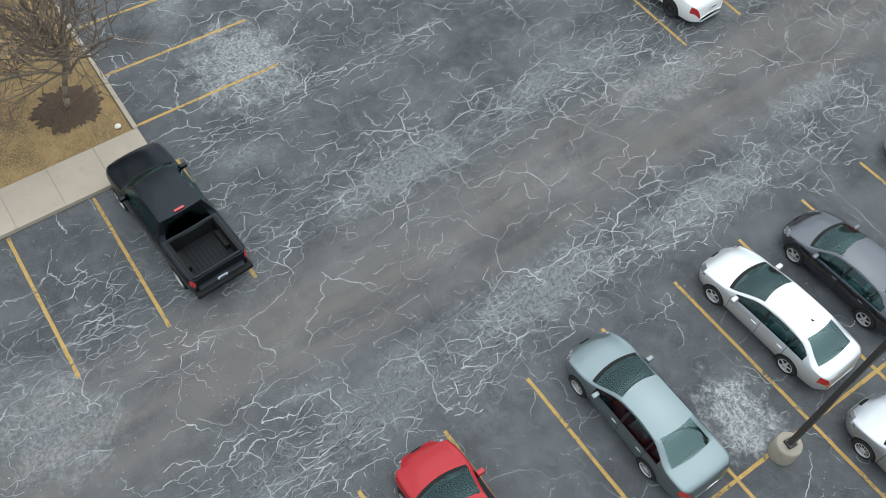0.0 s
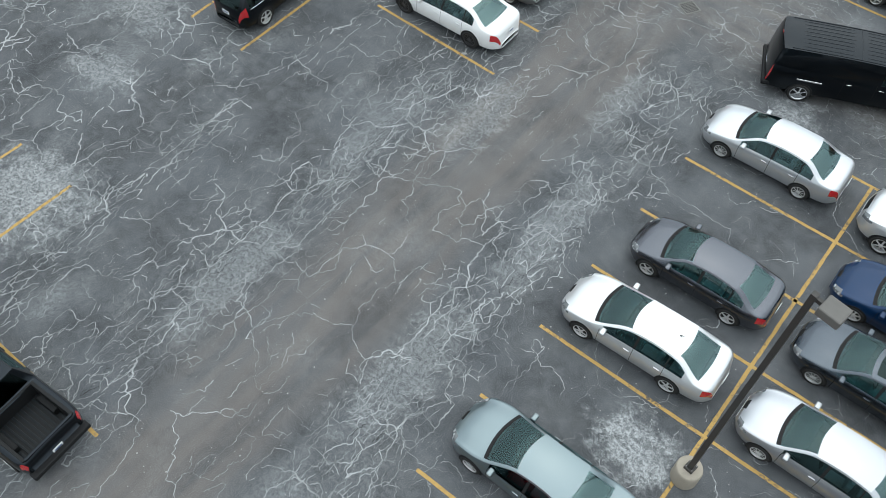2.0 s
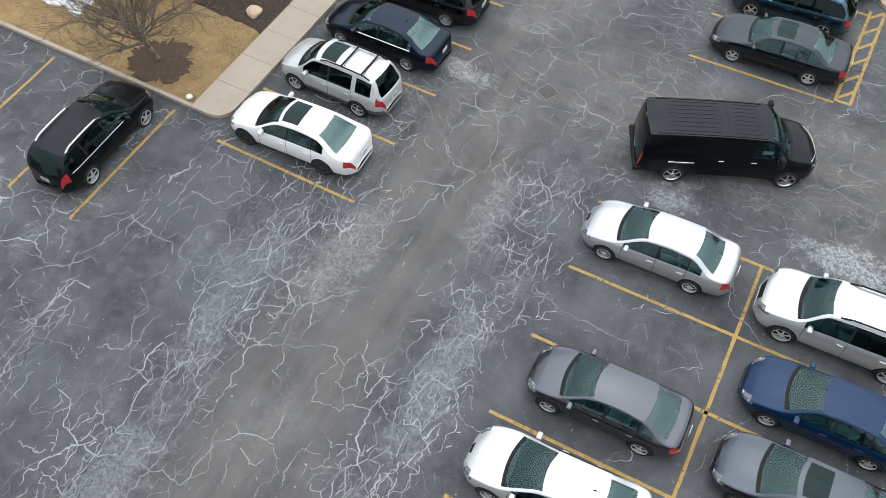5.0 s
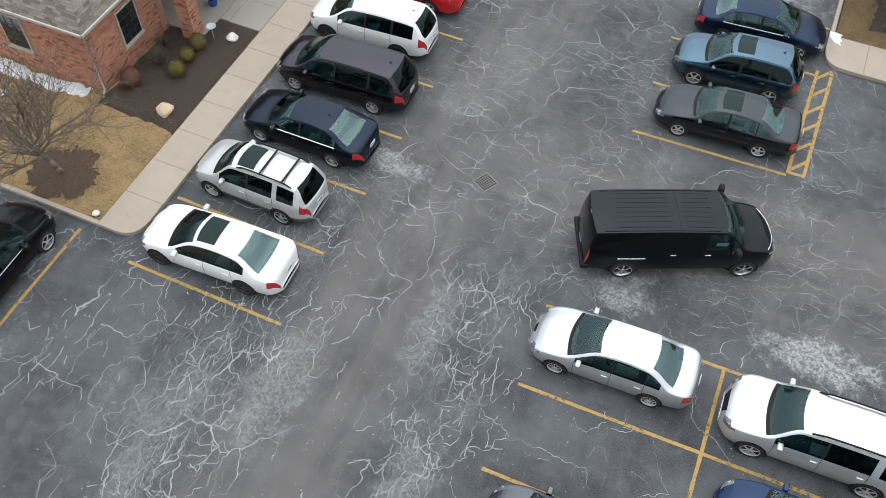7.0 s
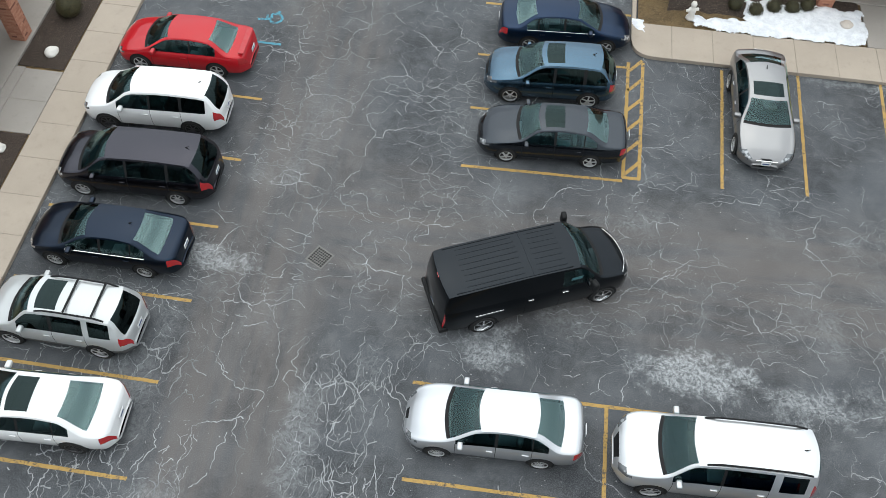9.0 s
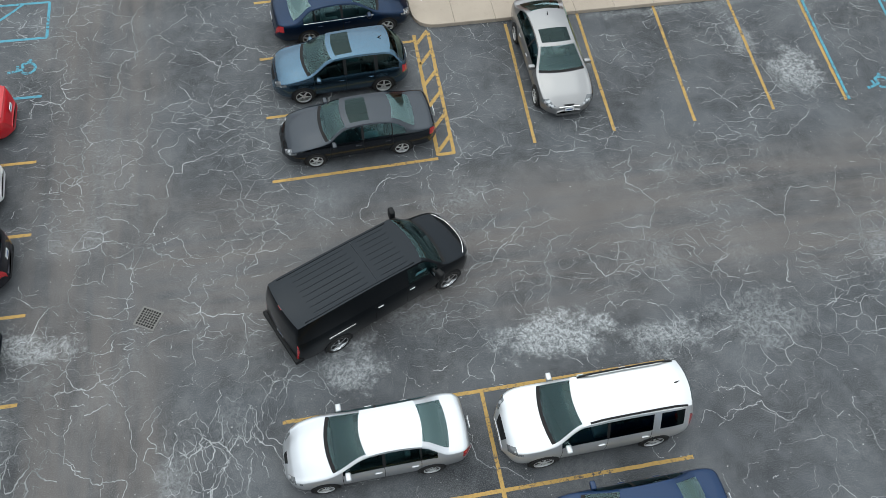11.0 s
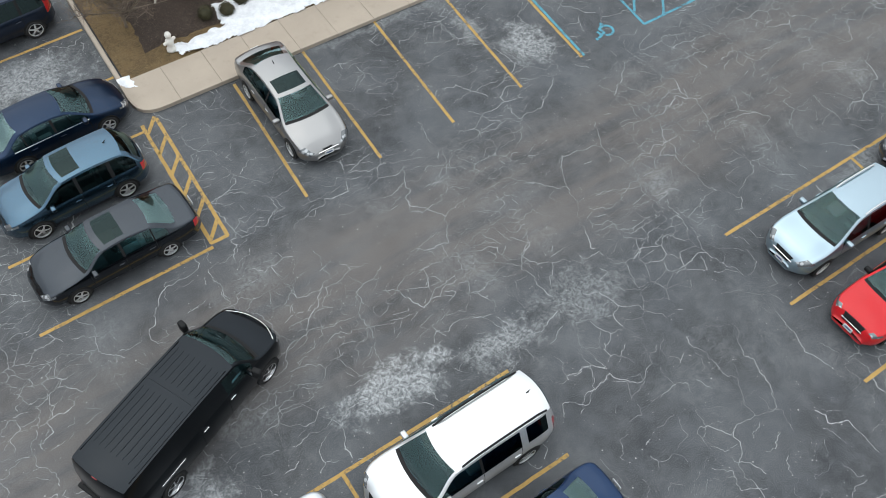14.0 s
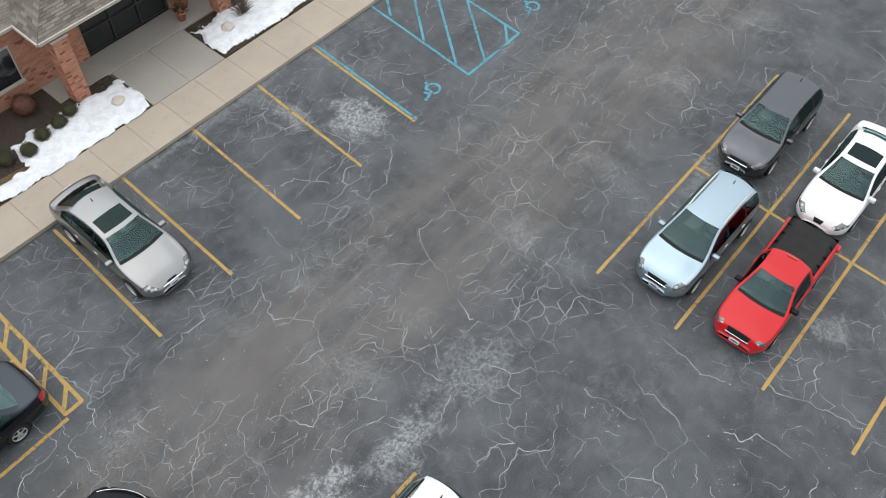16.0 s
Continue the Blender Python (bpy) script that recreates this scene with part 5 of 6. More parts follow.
west_house = brick_building("brick_building", "red brick single-storey building with grey shingle roof and porch")
E0 = 2.95
wall("wall", (-42, 26.72, 0.0), (-22.86, 27.0, E0), BRICK, west_house)
wall("wall", (-23.14, 27.0, 0.0), (-22.86, 30.35, E0), BRICK, west_house)
wall("wall", (-24.25, 30.35, 0.0), (-22.86, 30.63, E0), BRICK, west_house)
wall("wall", (-24.25, 30.63, 0.0), (-23.97, 32.2, E0), BRICK, west_house)
wall("wall", (-24.25, 35.2, 0.0), (-23.97, 60, E0), BRICK, west_house)
wall("wall", (-42, 60, 0.0), (-23.97, 60.3, E0), BRICK, west_house)
wall("wall", (-42.3, 26.72, 0.0), (-42, 60.3, E0), BRICK, west_house)
sash_window(west_house, -22.85, 28.75, 1.02, 0.92, 1.35, "e")
sash_window(west_house, -26.2, 26.71, 1.02, 0.92, 1.35, "s")
door = part("entrance", boxed((-24.20, 32.2, 0.17), (-24.05, 35.2, 2.5)), WINDOW_GLASS, west_house, "dark glazed entrance doors")
for y in (32.2, 33.2, 34.2, 35.12):
    part("door_frame", boxed((-24.06, y, 0.17), (-23.99, y + 0.08, 2.5)), DARK_FRAME, door)
part("door_frame", boxed((-24.05, 32.28, 2.42), (-23.99, 35.12, 2.5)), DARK_FRAME, door)
wall("lintel", (-24.25, 32.2, 2.5), (-23.97, 35.2, E0), BRICK, west_house)
brick_column(west_house, -21.62, 30.52, 2.72)
brick_column(west_house, -21.62, 36.15, 2.72)
part("porch_beam", boxed((-21.84, 30.2, 2.825), (-21.40, 36.5, E0)), TRIM, west_house)


def hip_roof(parent, x0, y0, x1, y1, z, rise, name="roof", label="weathered grey-brown shingle roof"):
    """A hipped roof over a rectangle, with the ridge along its longer side."""
    w = min(x1 - x0, y1 - y0) / 2
    if y1 - y0 > x1 - x0:
        r0, r1 = ((x0 + x1) / 2, y0 + w, z + rise), ((x0 + x1) / 2, y1 - w, z + rise)
        quads = [((x1, y0, z), (x1, y1, z), r1, r0), ((x0, y1, z), (x0, y0, z), r0, r1), ((x0, y0, z), (x1, y0, z), r0, r0), ((x1, y1, z), (x0, y1, z), r1, r1)]
    else:
        r0, r1 = (x0 + w, (y0 + y1) / 2, z + rise), (x1 - w, (y0 + y1) / 2, z + rise)
        quads = [((x0, y0, z), (x1, y0, z), r1, r0), ((x1, y1, z), (x0, y1, z), r0, r1), ((x1, y0, z), (x1, y1, z), r1, r1), ((x0, y1, z), (x0, y0, z), r0, r0)]
    bm = bmesh.new()
    for q in quads:
        vs = []
        for p in q:
            p = Vector(p) - Vector((0, 0, 0.004))
            if not vs or (vs[-1].co - p).length > 1e-5:
                vs.append(bm.verts.new(p))
        bm.faces.new(vs)
    roof_ob = part(name, bm, SHINGLE, parent, label)
    tabs = bmesh.new()
    for a, b, c, d in quads:
        shingle_plane(tabs, a, b, c, d)
    sh = part("shingles", tabs, SHINGLE, roof_ob)
    sh["kind"] = "stuff"
    part("soffit", boxed((x0 + 0.05, y0 + 0.05, z - 0.06), (x1 - 0.05, y1 - 0.05, z - 0.03)), TRIM, parent)
    for a, b in (((x0, y0), (x1, y0)), ((x1, y0), (x1, y1)), ((x1, y1), (x0, y1)), ((x0, y1), (x0, y0))):
        gutter(parent, (*a, z + 0.01), (*b, z + 0.01))
    return roof_ob


hip_roof(west_house, -42.6, 26.38, -22.58, 60.6, E0 + 0.07, 5.4)
hip_roof(west_house, -24.4, 30.05, -21.25, 36.7, E0 + 0.072, 0.9, "porch_roof", "shingled porch roof")
downspout(west_house, [(-22.70, 26.50, 2.9), (-22.80, 26.62, 2.7), (-22.80, 26.62, 0.30), (-22.70, 26.35, 0.18)])

# porch floor and path
porch_west = link_mesh("porch_floor_west", boxed((-24.0, 30.6, 0.0), (-21.22, 44.0, PORCH_Z + 0.06), 0.02), PATHC)
tagged(porch_west, "grey concrete porch floor", "porch floor", kind="structure")
path_west = slab_walk("path_west", -21.20, 31.72, -19.49, 34.68, 2, "y", "grey concrete path to the porch", PATHC, KERB - 0.01)
part("step_nosing", boxed((-21.215, 31.72, 0.0), (-20.85, 34.68, 0.19), 0.01), PATHC, path_west)
doormat = tagged(link_mesh("doormat", boxed((-23.6, 32.6, PORCH_Z + 0.06), (-22.6, 34.2, PORCH_Z + 0.075), 0.005), plain_material("brown_mat", (0.09, 0.06, 0.045), 0.95, 0, 0.3, 30)), "flat brown doormat on the porch", "doormat")
turf("bed_west", [(-22.84, 25.95), (-19.5, 31.68)], "dark mulch bed between wall and sidewalk", MULCH, 0.155, "planting bed", 0.05, 0.2, ragged=0.3)
turf("bed_west_far", [(-21.2, 34.75), (-19.5, 44.0)], "dark mulch bed beside the porch path", MULCH, 0.155, "planting bed", 0.05, 0.3)

# ---- brick building in the north ----
north_house = brick_building("brick_building", "red brick building with covered entrance and shingle roof")
wall("wall", (3.45, 44.15, 0.0), (9.2, 44.45, 3.1), BRICK, north_house)
wall("wall", (3.45, 44.45, 0.0), (3.75, 70, 3.1), BRICK, north_house)
wall("wall", (12.8, 44.15, 0.0), (30, 44.45, 3.1), BRICK, north_house)
wall("wall", (9.2, 44.15, 2.5), (12.8, 44.45, 3.1), BRICK, north_house)
wall("wall", (29.7, 44.45, 0.0), (30, 70, 3.1), BRICK, north_house)
wall("wall", (3.45, 70, 0.0), (30, 70.3, 3.1), BRICK, north_house)
sash_window(north_house, 6.15, 44.14, 1.0, 0.95, 1.35, "s", False)
door = part("entrance", boxed((9.2, 44.30, 0.17), (12.8, 44.40, 2.5)), WINDOW_GLASS, north_house, "dark glazed entrance doors")
for x in (9.2, 10.4, 11.55, 12.72):
    part("door_frame", boxed((x, 44.23, 0.17), (x + 0.08, 44.30, 2.5)), DARK_FRAME, door)
for z in (0.17, 1.1, 2.42):
    part("door_frame", boxed((9.28, 44.24, z), (12.72, 44.30, z + 0.08)), DARK_FRAME, door)
brick_column(north_house, 7.78, 42.80, 2.85)
brick_column(north_house, 14.2, 42.80, 2.85)
part("porch_beam", boxed((7.5, 42.6, 2.955), (14.5, 43.0, 3.1)), TRIM, north_house)
hip_roof(north_house, 3.15, 43.85, 30.3, 70.6, 3.17, 5.0)
hip_roof(north_house, 7.05, 42.45, 14.9, 47.5, 3.172, 1.5, "porch_roof", "shingled porch roof with patches of snow")
downspout(north_house, [(3.3, 43.95, 3.1), (3.38, 44.08, 2.8), (3.38, 44.08, 0.3), (3.1, 43.6, 0.17)])
porch_north = link_mesh("porch_floor_north", boxed((7.1, 42.98, 0.0), (15.2, 44.2, PORCH_Z + 0.04), 0.02), PATHC)
tagged(porch_north, "wet grey concrete porch floor", "porch floor", kind="structure")
path_north = slab_walk("path_north", 9.2, 40.57, 12.45, 42.97, 2, "x", "grey concrete path up to the entrance", PATHC, KERB)
turf("bed_north", [(1.9, 41.5), (9.1, 44.2)], "dark mulch bed under the brick wall", MULCH, 0.15, "planting bed", 0.06, 0.2, ragged=0.4)
turf("bed_north_far", [(12.5, 40.6), (20, 42.9)], "dark mulch bed beyond the entrance path", MULCH, 0.15, "planting bed", 0.06, 0.3)


# ---- trees, shrubs, snow, stones ----
def bare_tree(x, y, high, seed, label, spread=1.0, z=0.14):
    rng = random.Random(seed)
    thing = empty("bare_tree", pose(x, y, z))
    tagged(thing, label, "tree", "bare trees")
    trunk, limbs, twigs = bmesh.new(), bmesh.new(), bmesh.new()
    tips = []

    def grow(bm, p, d, length, radius, level):
        steps = 4 if level < 2 else 3
        for k in range(steps):
            bend = Vector((rng.gauss(0, 1), rng.gauss(0, 1), rng.gauss(0.25, 0.5))) * (0.10 if level == 0 else 0.20)
            d = (d + bend).normalized()
            q = p + d * length / steps
            r = radius * (1 - 0.16 * (k + 1) / steps * 2)
            tube(bm, p, q, radius * (1 - 0.32 * k / steps), r, 7 if level == 0 else (5 if level < 3 else 3))
            p = q
            if level >= 1 and level < 4:
                for _ in range((1, 2, 2, 1)[level]):
                    side = Vector((rng.gauss(0, 1), rng.gauss(0, 1), rng.gauss(0.2, 0.7))).normalized()
                    nd = (d * 0.75 + side * 0.8).normalized()
                    grow(limbs if level < 2 else twigs, p, nd, length * rng.uniform(0.45, 0.68), max(r * 0.58, 0.0065), level + 1)
        return p, d
    top, d = grow(trunk, Vector((0, 0, 0)), Vector((rng.gauss(0, 0.05), rng.gauss(0, 0.05), 1)), high * 0.30, high * 0.018, 0)
    for i in range(11):
        a = i * 2.4 + rng.uniform(-0.3, 0.3)
        out = Vector((math.cos(a), math.sin(a), rng.uniform(0.9, 2.4) / spread)).normalized()
        grow(limbs, top - Vector((0, 0, 0.055 * i)), out, high * rng.uniform(0.34, 0.5), high * 0.0088, 1)
    grow(limbs, top, Vector((0.05, 0.02, 1)), high * 0.55, high * 0.009, 1)
    part("trunk", trunk, BARK, thing, smooth=True)
    part("branches", limbs, BARK, thing)["kind"] = "stuff"
    crown = part("twigs", twigs, TWIG, thing)
    crown["kind"] = "stuff"
    return thing


def mulch_ring(x, y, r, z):
    bm = bmesh.new()
    c = bm.verts.new((0, 0, 0.07))
    rings, turns = [], 110
    for k in (0.45, 0.75, 1.0):
        ring = []
        for i in range(turns):
            a = 2 * math.pi * i / turns
            way = Vector((math.cos(a), math.sin(a), 0))
            ragged = 1 + 0.30 * noise.noise(way * 1.6 + Vector((x, y, 0))) + k * 0.24 * noise.fractal(way * 11.0 + Vector((x, 0, y)), 0.6, 2.2, 5)
            ring.append(bm.verts.new((r * k * way.x * ragged, r * k * way.y * ragged, 0.05 * (1 - k ** 3) + 0.012)))
        rings.append(ring)
    for i in range(turns):
        bm.faces.new((c, rings[0][i], rings[0][(i + 1) % turns]))
        for u, v in zip(rings, rings[1:]):
            bm.faces.new((u[i], v[i], v[(i + 1) % turns], u[(i + 1) % turns]))
    ob = link_mesh("mulch_ring", bm, BARK_BED, smooth=True, at=pose(x, y, z))
    return tagged(ob, "round bed of brown mulch at a tree foot", "mulch", "mulch rings", "stuff")


for x, y, h, seed, spread, r in ((-21.42, 1.42, 6.2, 3, 1.0, 1.05), (-21.55, -2.4, 5.8, 8, 1.0, 1.0), (-21.87, 22.95, 5.4, 5, 1.25, 1.15)):
    mulch_ring(x, y, r, 0.115)
    bare_tree(x, y, h, seed, "leafless young tree with fine upswept branches", spread, 0.10)
bare_tree(1.75, 43.0, 3.0, 11, "small leafless ornamental tree by the wall", 1.3, 0.15)


def round_shrub(x, y, r, colour, label, seed, z=0.15, dense=900, bare=False):
    """A clipped shrub: an uneven core covered in small leaves."""
    rng = random.Random(seed)
    thing = empty("shrub", pose(x, y, z))
    tagged(thing, label, "shrub", "shrubs")
    twig = bmesh.new()
    for i in range(26 if not bare else 150):
        a, e = rng.uniform(0, 6.28), rng.uniform(0.15, 1.5)
        d = Vector((math.cos(a) * math.cos(e), math.sin(a) * math.cos(e), math.sin(e)))
        mid = d * r * 0.5 + Vector((0, 0, r * 0.25))
        tube(twig, (d.x * 0.05, d.y * 0.05, 0), mid, 0.010, 0.007, 4)
        tube(twig, mid, d * r * (0.95 + 0.15 * rng.random()) + Vector((rng.gauss(0, 0.05), rng.gauss(0, 0.05), r * 0.4)), 0.007, 0.003, 3)
    part("branches", twig, TWIG, thing)
    if bare:
        return thing
    bm = bmesh.new()
    for i in range(dense):
        u, a = rng.uniform(-0.55, 1), rng.uniform(0, 6.283)
        s = math.sqrt(max(0, 1 - u * u))
        d = Vector((s * math.cos(a), s * math.sin(a), u))
        lump = 1 + 0.10 * noise.noise(d * 2.6 + Vector((seed, 0, 0)))
        p = d * r * lump * rng.uniform(0.84, 1.03) + Vector((0, 0, r * 0.78))
        t = d.orthogonal().normalized()
        t = (Matrix.Rotation(rng.uniform(0, 6.28), 3, d) @ t + d * rng.uniform(-0.4, 0.7)).normalized()
        w = d.cross(t).normalized() * 0.022
        t = t * rng.uniform(0.04, 0.07)
        bm.faces.new([bm.verts.new(v) for v in (p - w, p + t * 0.5 - w * 0.3, p + t, p + w)])
    leaves = part("leaves", bm, colour, thing)
    leaves["kind"] = "stuff"
    core = lathe([(0.001, r * 0.05), (r * 0.6, r * 0.2), (r * 0.86, r * 0.75), (r * 0.62, r * 1.4), (0.001, r * 1.62)], 16)
    for v in core.verts:
        v.co *= 1 + 0.05 * noise.noise(v.co * 4)
    part("inner_foliage", core, colour, thing, smooth=True)
    return thing


def leaf_material(name, a, b):
    n = Nodes(name)
    c = n.mix(n.island(), a, b)
    c = n.mix(n.noise(n.world(), 9.0, 3), c, tuple(v * 0.5 for v in a))
    return n.done(n.bsdf(Base_Color=c, Roughness=0.7))


GOLD = leaf_material("olive_gold_leaves", (0.085, 0.070, 0.014), (0.22, 0.170, 0.035))
DARK_LEAF = leaf_material("dark_evergreen_leaves", (0.034, 0.032, 0.013), (0.085, 0.076, 0.028))
RUST = leaf_material("rusty_leaves", (0.10, 0.035, 0.022), (0.17, 0.07, 0.045))
for i, (x, y, r) in enumerate(((-20.97, 28.45, 0.35), (-21.05, 29.25, 0.31), (-21.05, 29.98, 0.35))):
    round_shrub(x, y, r, GOLD, "clipped round olive-green shrub in the mulch bed", 20 + i)
round_shrub(-22.15, 27.35, 0.45, RUST, "low rusty brown shrub by the brick corner", 31, dense=500)
round_shrub(-21.9, 28.7, 0.5, None, "leafless tangled shrub in the bed", 33, bare=True)
round_shrub(-22.3, 29.5, 0.4, None, "leafless tangled shrub in the bed", 35, bare=True)
round_shrub(-20.3, 37.6, 0.55, DARK_LEAF, "dark evergreen shrub beside the porch", 36)
for i, (x, y) in enumerate(((4.35, 41.95), (5.08, 41.72), (5.78, 42.02), (6.48, 42.08), (7.05, 42.32))):
    round_shrub(x, y, 0.29, DARK_LEAF, "clipped dark green shrub with snow around it", 40 + i, dense=650)
round_shrub(6.1, 43.5, 0.45, RUST, "low rusty brown shrub under the wall", 52, dense=400)
round_shrub(14.5, 41.9, 0.55, None, "leafless rounded bush in snow", 54, bare=True)
round_shrub(15.9, 42.2, 0.6, None, "leafless rounded bush in snow", 55, bare=True)
round_shrub(4.5, 43.2, 0.4, None, "leafless tangled shrub in the bed", 57, bare=True)


def snow_patch(x0, y0, x1, y1, z, high, seed, label, cut=0.0, step=0.035, at=None, fill=1.4):
    """A melting drift with a ragged edge."""
    bm = bmesh.new()
    nx, ny = int((x1 - x0) / step), int((y1 - y0) / step)
    vs = {}
    for i in range(nx + 1):
        for j in range(ny + 1):
            u, v = i / nx, j / ny
            x, y = x0 + (x1 - x0) * u, y0 + (y1 - y0) * v
            edge = min(min(u, 1 - u) * (x1 - x0), min(v, 1 - v) * (y1 - y0)) * 1.6
            m = min(edge, 0.6) + fill * 0.30 * noise.fractal(Vector((x * 1.1 + seed, y * 1.1, 0)), 0.8, 2.1, 5) - cut - 0.10
            if m > 0:
                jx, jy = (step * 0.8 * noise.noise(Vector((x * 9 + k, y * 9, seed))) for k in (0, 50))
                vs[i, j] = bm.verts.new((x + jx, y + jy, z + high * min(1, m / 0.35) ** 0.7 + 0.02 * noise.noise(Vector((x * 5, y * 5, seed)))))
    for (i, j) in list(vs):
        q = [vs.get(k) for k in ((i, j), (i + 1, j), (i + 1, j + 1), (i, j + 1))]
        if all(q):
            bm.faces.new(q)
    bmesh.ops.delete(bm, geom=[v for v in bm.verts if not v.link_faces], context="VERTS")
    ob = link_mesh("snow_patch", bm, SNOW, smooth=True)
    if at is not None:
        ob.matrix_basis = at
    return tagged(ob, label, "snow", "snow patches", "stuff")


snow_patch(2.7, 40.48, 9.25, 41.30, 0.155, 0.09, 1.0, "old melting snow along the sidewalk edge", -0.05)
snow_patch(4.6, 40.75, 9.25, 42.65, 0.16, 0.13, 4.0, "melting snow drift over the mulch bed", 0.02)
snow_patch(12.45, 40.6, 18.2, 42.6, 0.16, 0.13, 7.0, "melting snow drift beside the entrance path")
snow_patch(0.45, 40.05, 0.95, 40.7, 0.15, 0.05, 12.0, "last scrap of snow at the walk corner", -0.1)
snow_patch(-31.0, 25.9, -23.3, 26.68, 0.10, 0.07, 15.0, "thin snow strip along the brick wall", 0.03)
snow_patch(-0.78, 0.02, 0.78, 0.95, 0.0, 0.05, 31.0, "snow left on the hip of the porch roof", -0.05, 0.04, Matrix.Translation((-22.55, 30.12, 3.06)) @ Matrix.Rotation(radians(29.7), 4, "X"))
snow_patch(-29.6, 23.2, -26.0, 25.4, 0.10, 0.05, 18.0, "thin patch of old snow on the lawn", 0.12)
snow_patch(-19.0, -0.85, 19.0, 0.85, 0.0, 0.05, 21.0, "snow left on the porch roof", 0.45, 0.12, Matrix.Translation((11.0, 43.9, 4.12)) @ Matrix.Rotation(radians(30.8), 4, "X") @ Matrix.Scale(0.17, 4, (1, 0, 0)))


def boulder(x, y, r, colour, label, seed, z=0.14, flat=0.7):
    bm = bmesh.new()
    bmesh.ops.create_icosphere(bm, subdivisions=3, radius=r)
    for v in bm.verts:
        c = v.co.normalized()
        v.co *= 1 + 0.28 * noise.noise(c * 1.4 + Vector((seed, 1, 2))) + 0.08 * noise.noise(c * 5 + Vector((seed, 0, 0)))
        v.co.z = max(v.co.z * flat, -r * 0.35)
    ob = link_mesh("boulder", bm, colour, smooth=True, at=pose(x, y, z + r * 0.33, 0, 0, seed * 40))
    return tagged(ob, label, "rock", "bed rocks")


PALE_ROCK = plain_material("pale_rock", (0.52, 0.47, 0.42), 0.9, 0, 0.3, 6.0, 0, 0.5)
WHITE_ROCK = plain_material("white_rock", (0.68, 0.66, 0.62), 0.85, 0, 0.2, 6.0, 0, 0.5)
TAN_ROCK = plain_material("tan_rock", (0.55, 0.42, 0.30), 0.9, 0, 0.3, 6.0, 0, 0.5)
boulder(-20.30, 26.68, 0.30, TAN_ROCK, "large pale tan boulder in the mulch bed", 2)
boulder(-20.18, 30.92, 0.22, WHITE_ROCK, "white rock at the corner of the bed", 5)
boulder(-20.22, 35.5, 0.25, WHITE_ROCK, "white rock in the bed beside the path", 7)
boulder(8.45, 41.5, 0.24, PALE_ROCK, "grey rock poking out of the snow", 9, 0.2)
boulder(13.55, 41.65, 0.26, PALE_ROCK, "grey rock poking out of the snow", 11, 0.2)
boulder(-19.72, 2.45, 0.10, WHITE_ROCK, "small white stone on the grass corner", 13)
boulder(-19.75, 21.95, 0.12, WHITE_ROCK, "small white stone on the grass corner", 15)


def garden_statue(x, y):
    bm = lathe([(0.18, 0.0), (0.17, 0.08), (0.11, 0.14), (0.13, 0.30), (0.15, 0.42), (0.10, 0.50), (0.06, 0.54), (0.10, 0.60), (0.115, 0.68), (0.08, 0.76), (0.001, 0.79)], 16)
    box(bm, (-0.26, -0.05, 0.34), (0.26, 0.05, 0.46), 0.04)
    ob = link_mesh("garden_statue", bm, WHITE_ROCK, smooth=True, at=pose(x, y, 0.14, 0, 0, 20))
    return tagged(ob, "small weathered white garden statue on the lawn", "statue")


garden_statue(2.65, 41.12)


def round_bin(x, y):
    thing = empty("waste_bin", pose(x, y, PORCH_Z + 0.06))
    tagged(thing, "small blue bin with a dark lining on the porch", "bin")
    part("body", lathe([(0.15, 0.0), (0.19, 0.42), (0.20, 0.45), (0.18, 0.45), (0.14, 0.03), (0.001, 0.03)], 20), plain_material("blue_plastic", (0.02, 0.10, 0.42), 0.45), thing, smooth=True)
    part("lining", lathe([(0.205, 0.34), (0.207, 0.455), (0.185, 0.46), (0.17, 0.30), (0.001, 0.28)], 20), BLACK_PLASTIC, thing, "black bag lining")
    return thing


round_bin(-21.85, 32.25)


def bird_dish(x, y):
    thing = empty("bird_dish", pose(x, y, 0.16))
    tagged(thing, "pale dish on a thin stake in the bed", "bird bath")
    bm = bmesh.new()
    tube(bm, (0, 0, 0), (0, 0, 0.5), 0.014, 0.014, 6)
    part("stake", bm, TRIM, thing)
    part("dish", lathe([(0.02, 0.49), (0.15, 0.52), (0.19, 0.57), (0.18, 0.575), (0.13, 0.535), (0.001, 0.52)], 18), plain_material("pale_dish", (0.45, 0.52, 0.55), 0.4), thing, smooth=True)
    return thing


bird_dish(-20.85, 30.68)


def flower_pot(x, y):
    thing = empty("flower_pot", pose(x, y, PORCH_Z + 0.04))
    tagged(thing, "terracotta pot with a dark green plant", "flower pot")
    part("pot", lathe([(0.13, 0.0), (0.19, 0.34), (0.215, 0.34), (0.215, 0.41), (0.18, 0.41), (0.17, 0.34), (0.001, 0.34)], 20), plain_material("terracotta", (0.42, 0.17, 0.10), 0.8), thing, smooth=True)
    bm = bmesh.new()
    rng = random.Random(5)
    for i in range(260):
        a, e, r = rng.uniform(0, 6.28), rng.uniform(0.1, 1.5), rng.uniform(0.12, 0.32)
        d = Vector((math.cos(a) * math.cos(e), math.sin(a) * math.cos(e), math.sin(e)))
        p = d * r + Vector((0, 0, 0.40))
        w = d.orthogonal().normalized() * 0.022
        bm.faces.new([bm.verts.new(v) for v in (p - w, p + d * 0.05, p + w, p - d * 0.03)])
    part("plant", bm, DARK_LEAF, thing)
    return thing


flower_pot(12.75, 43.35)
flower_pot(13.3, 43.9)


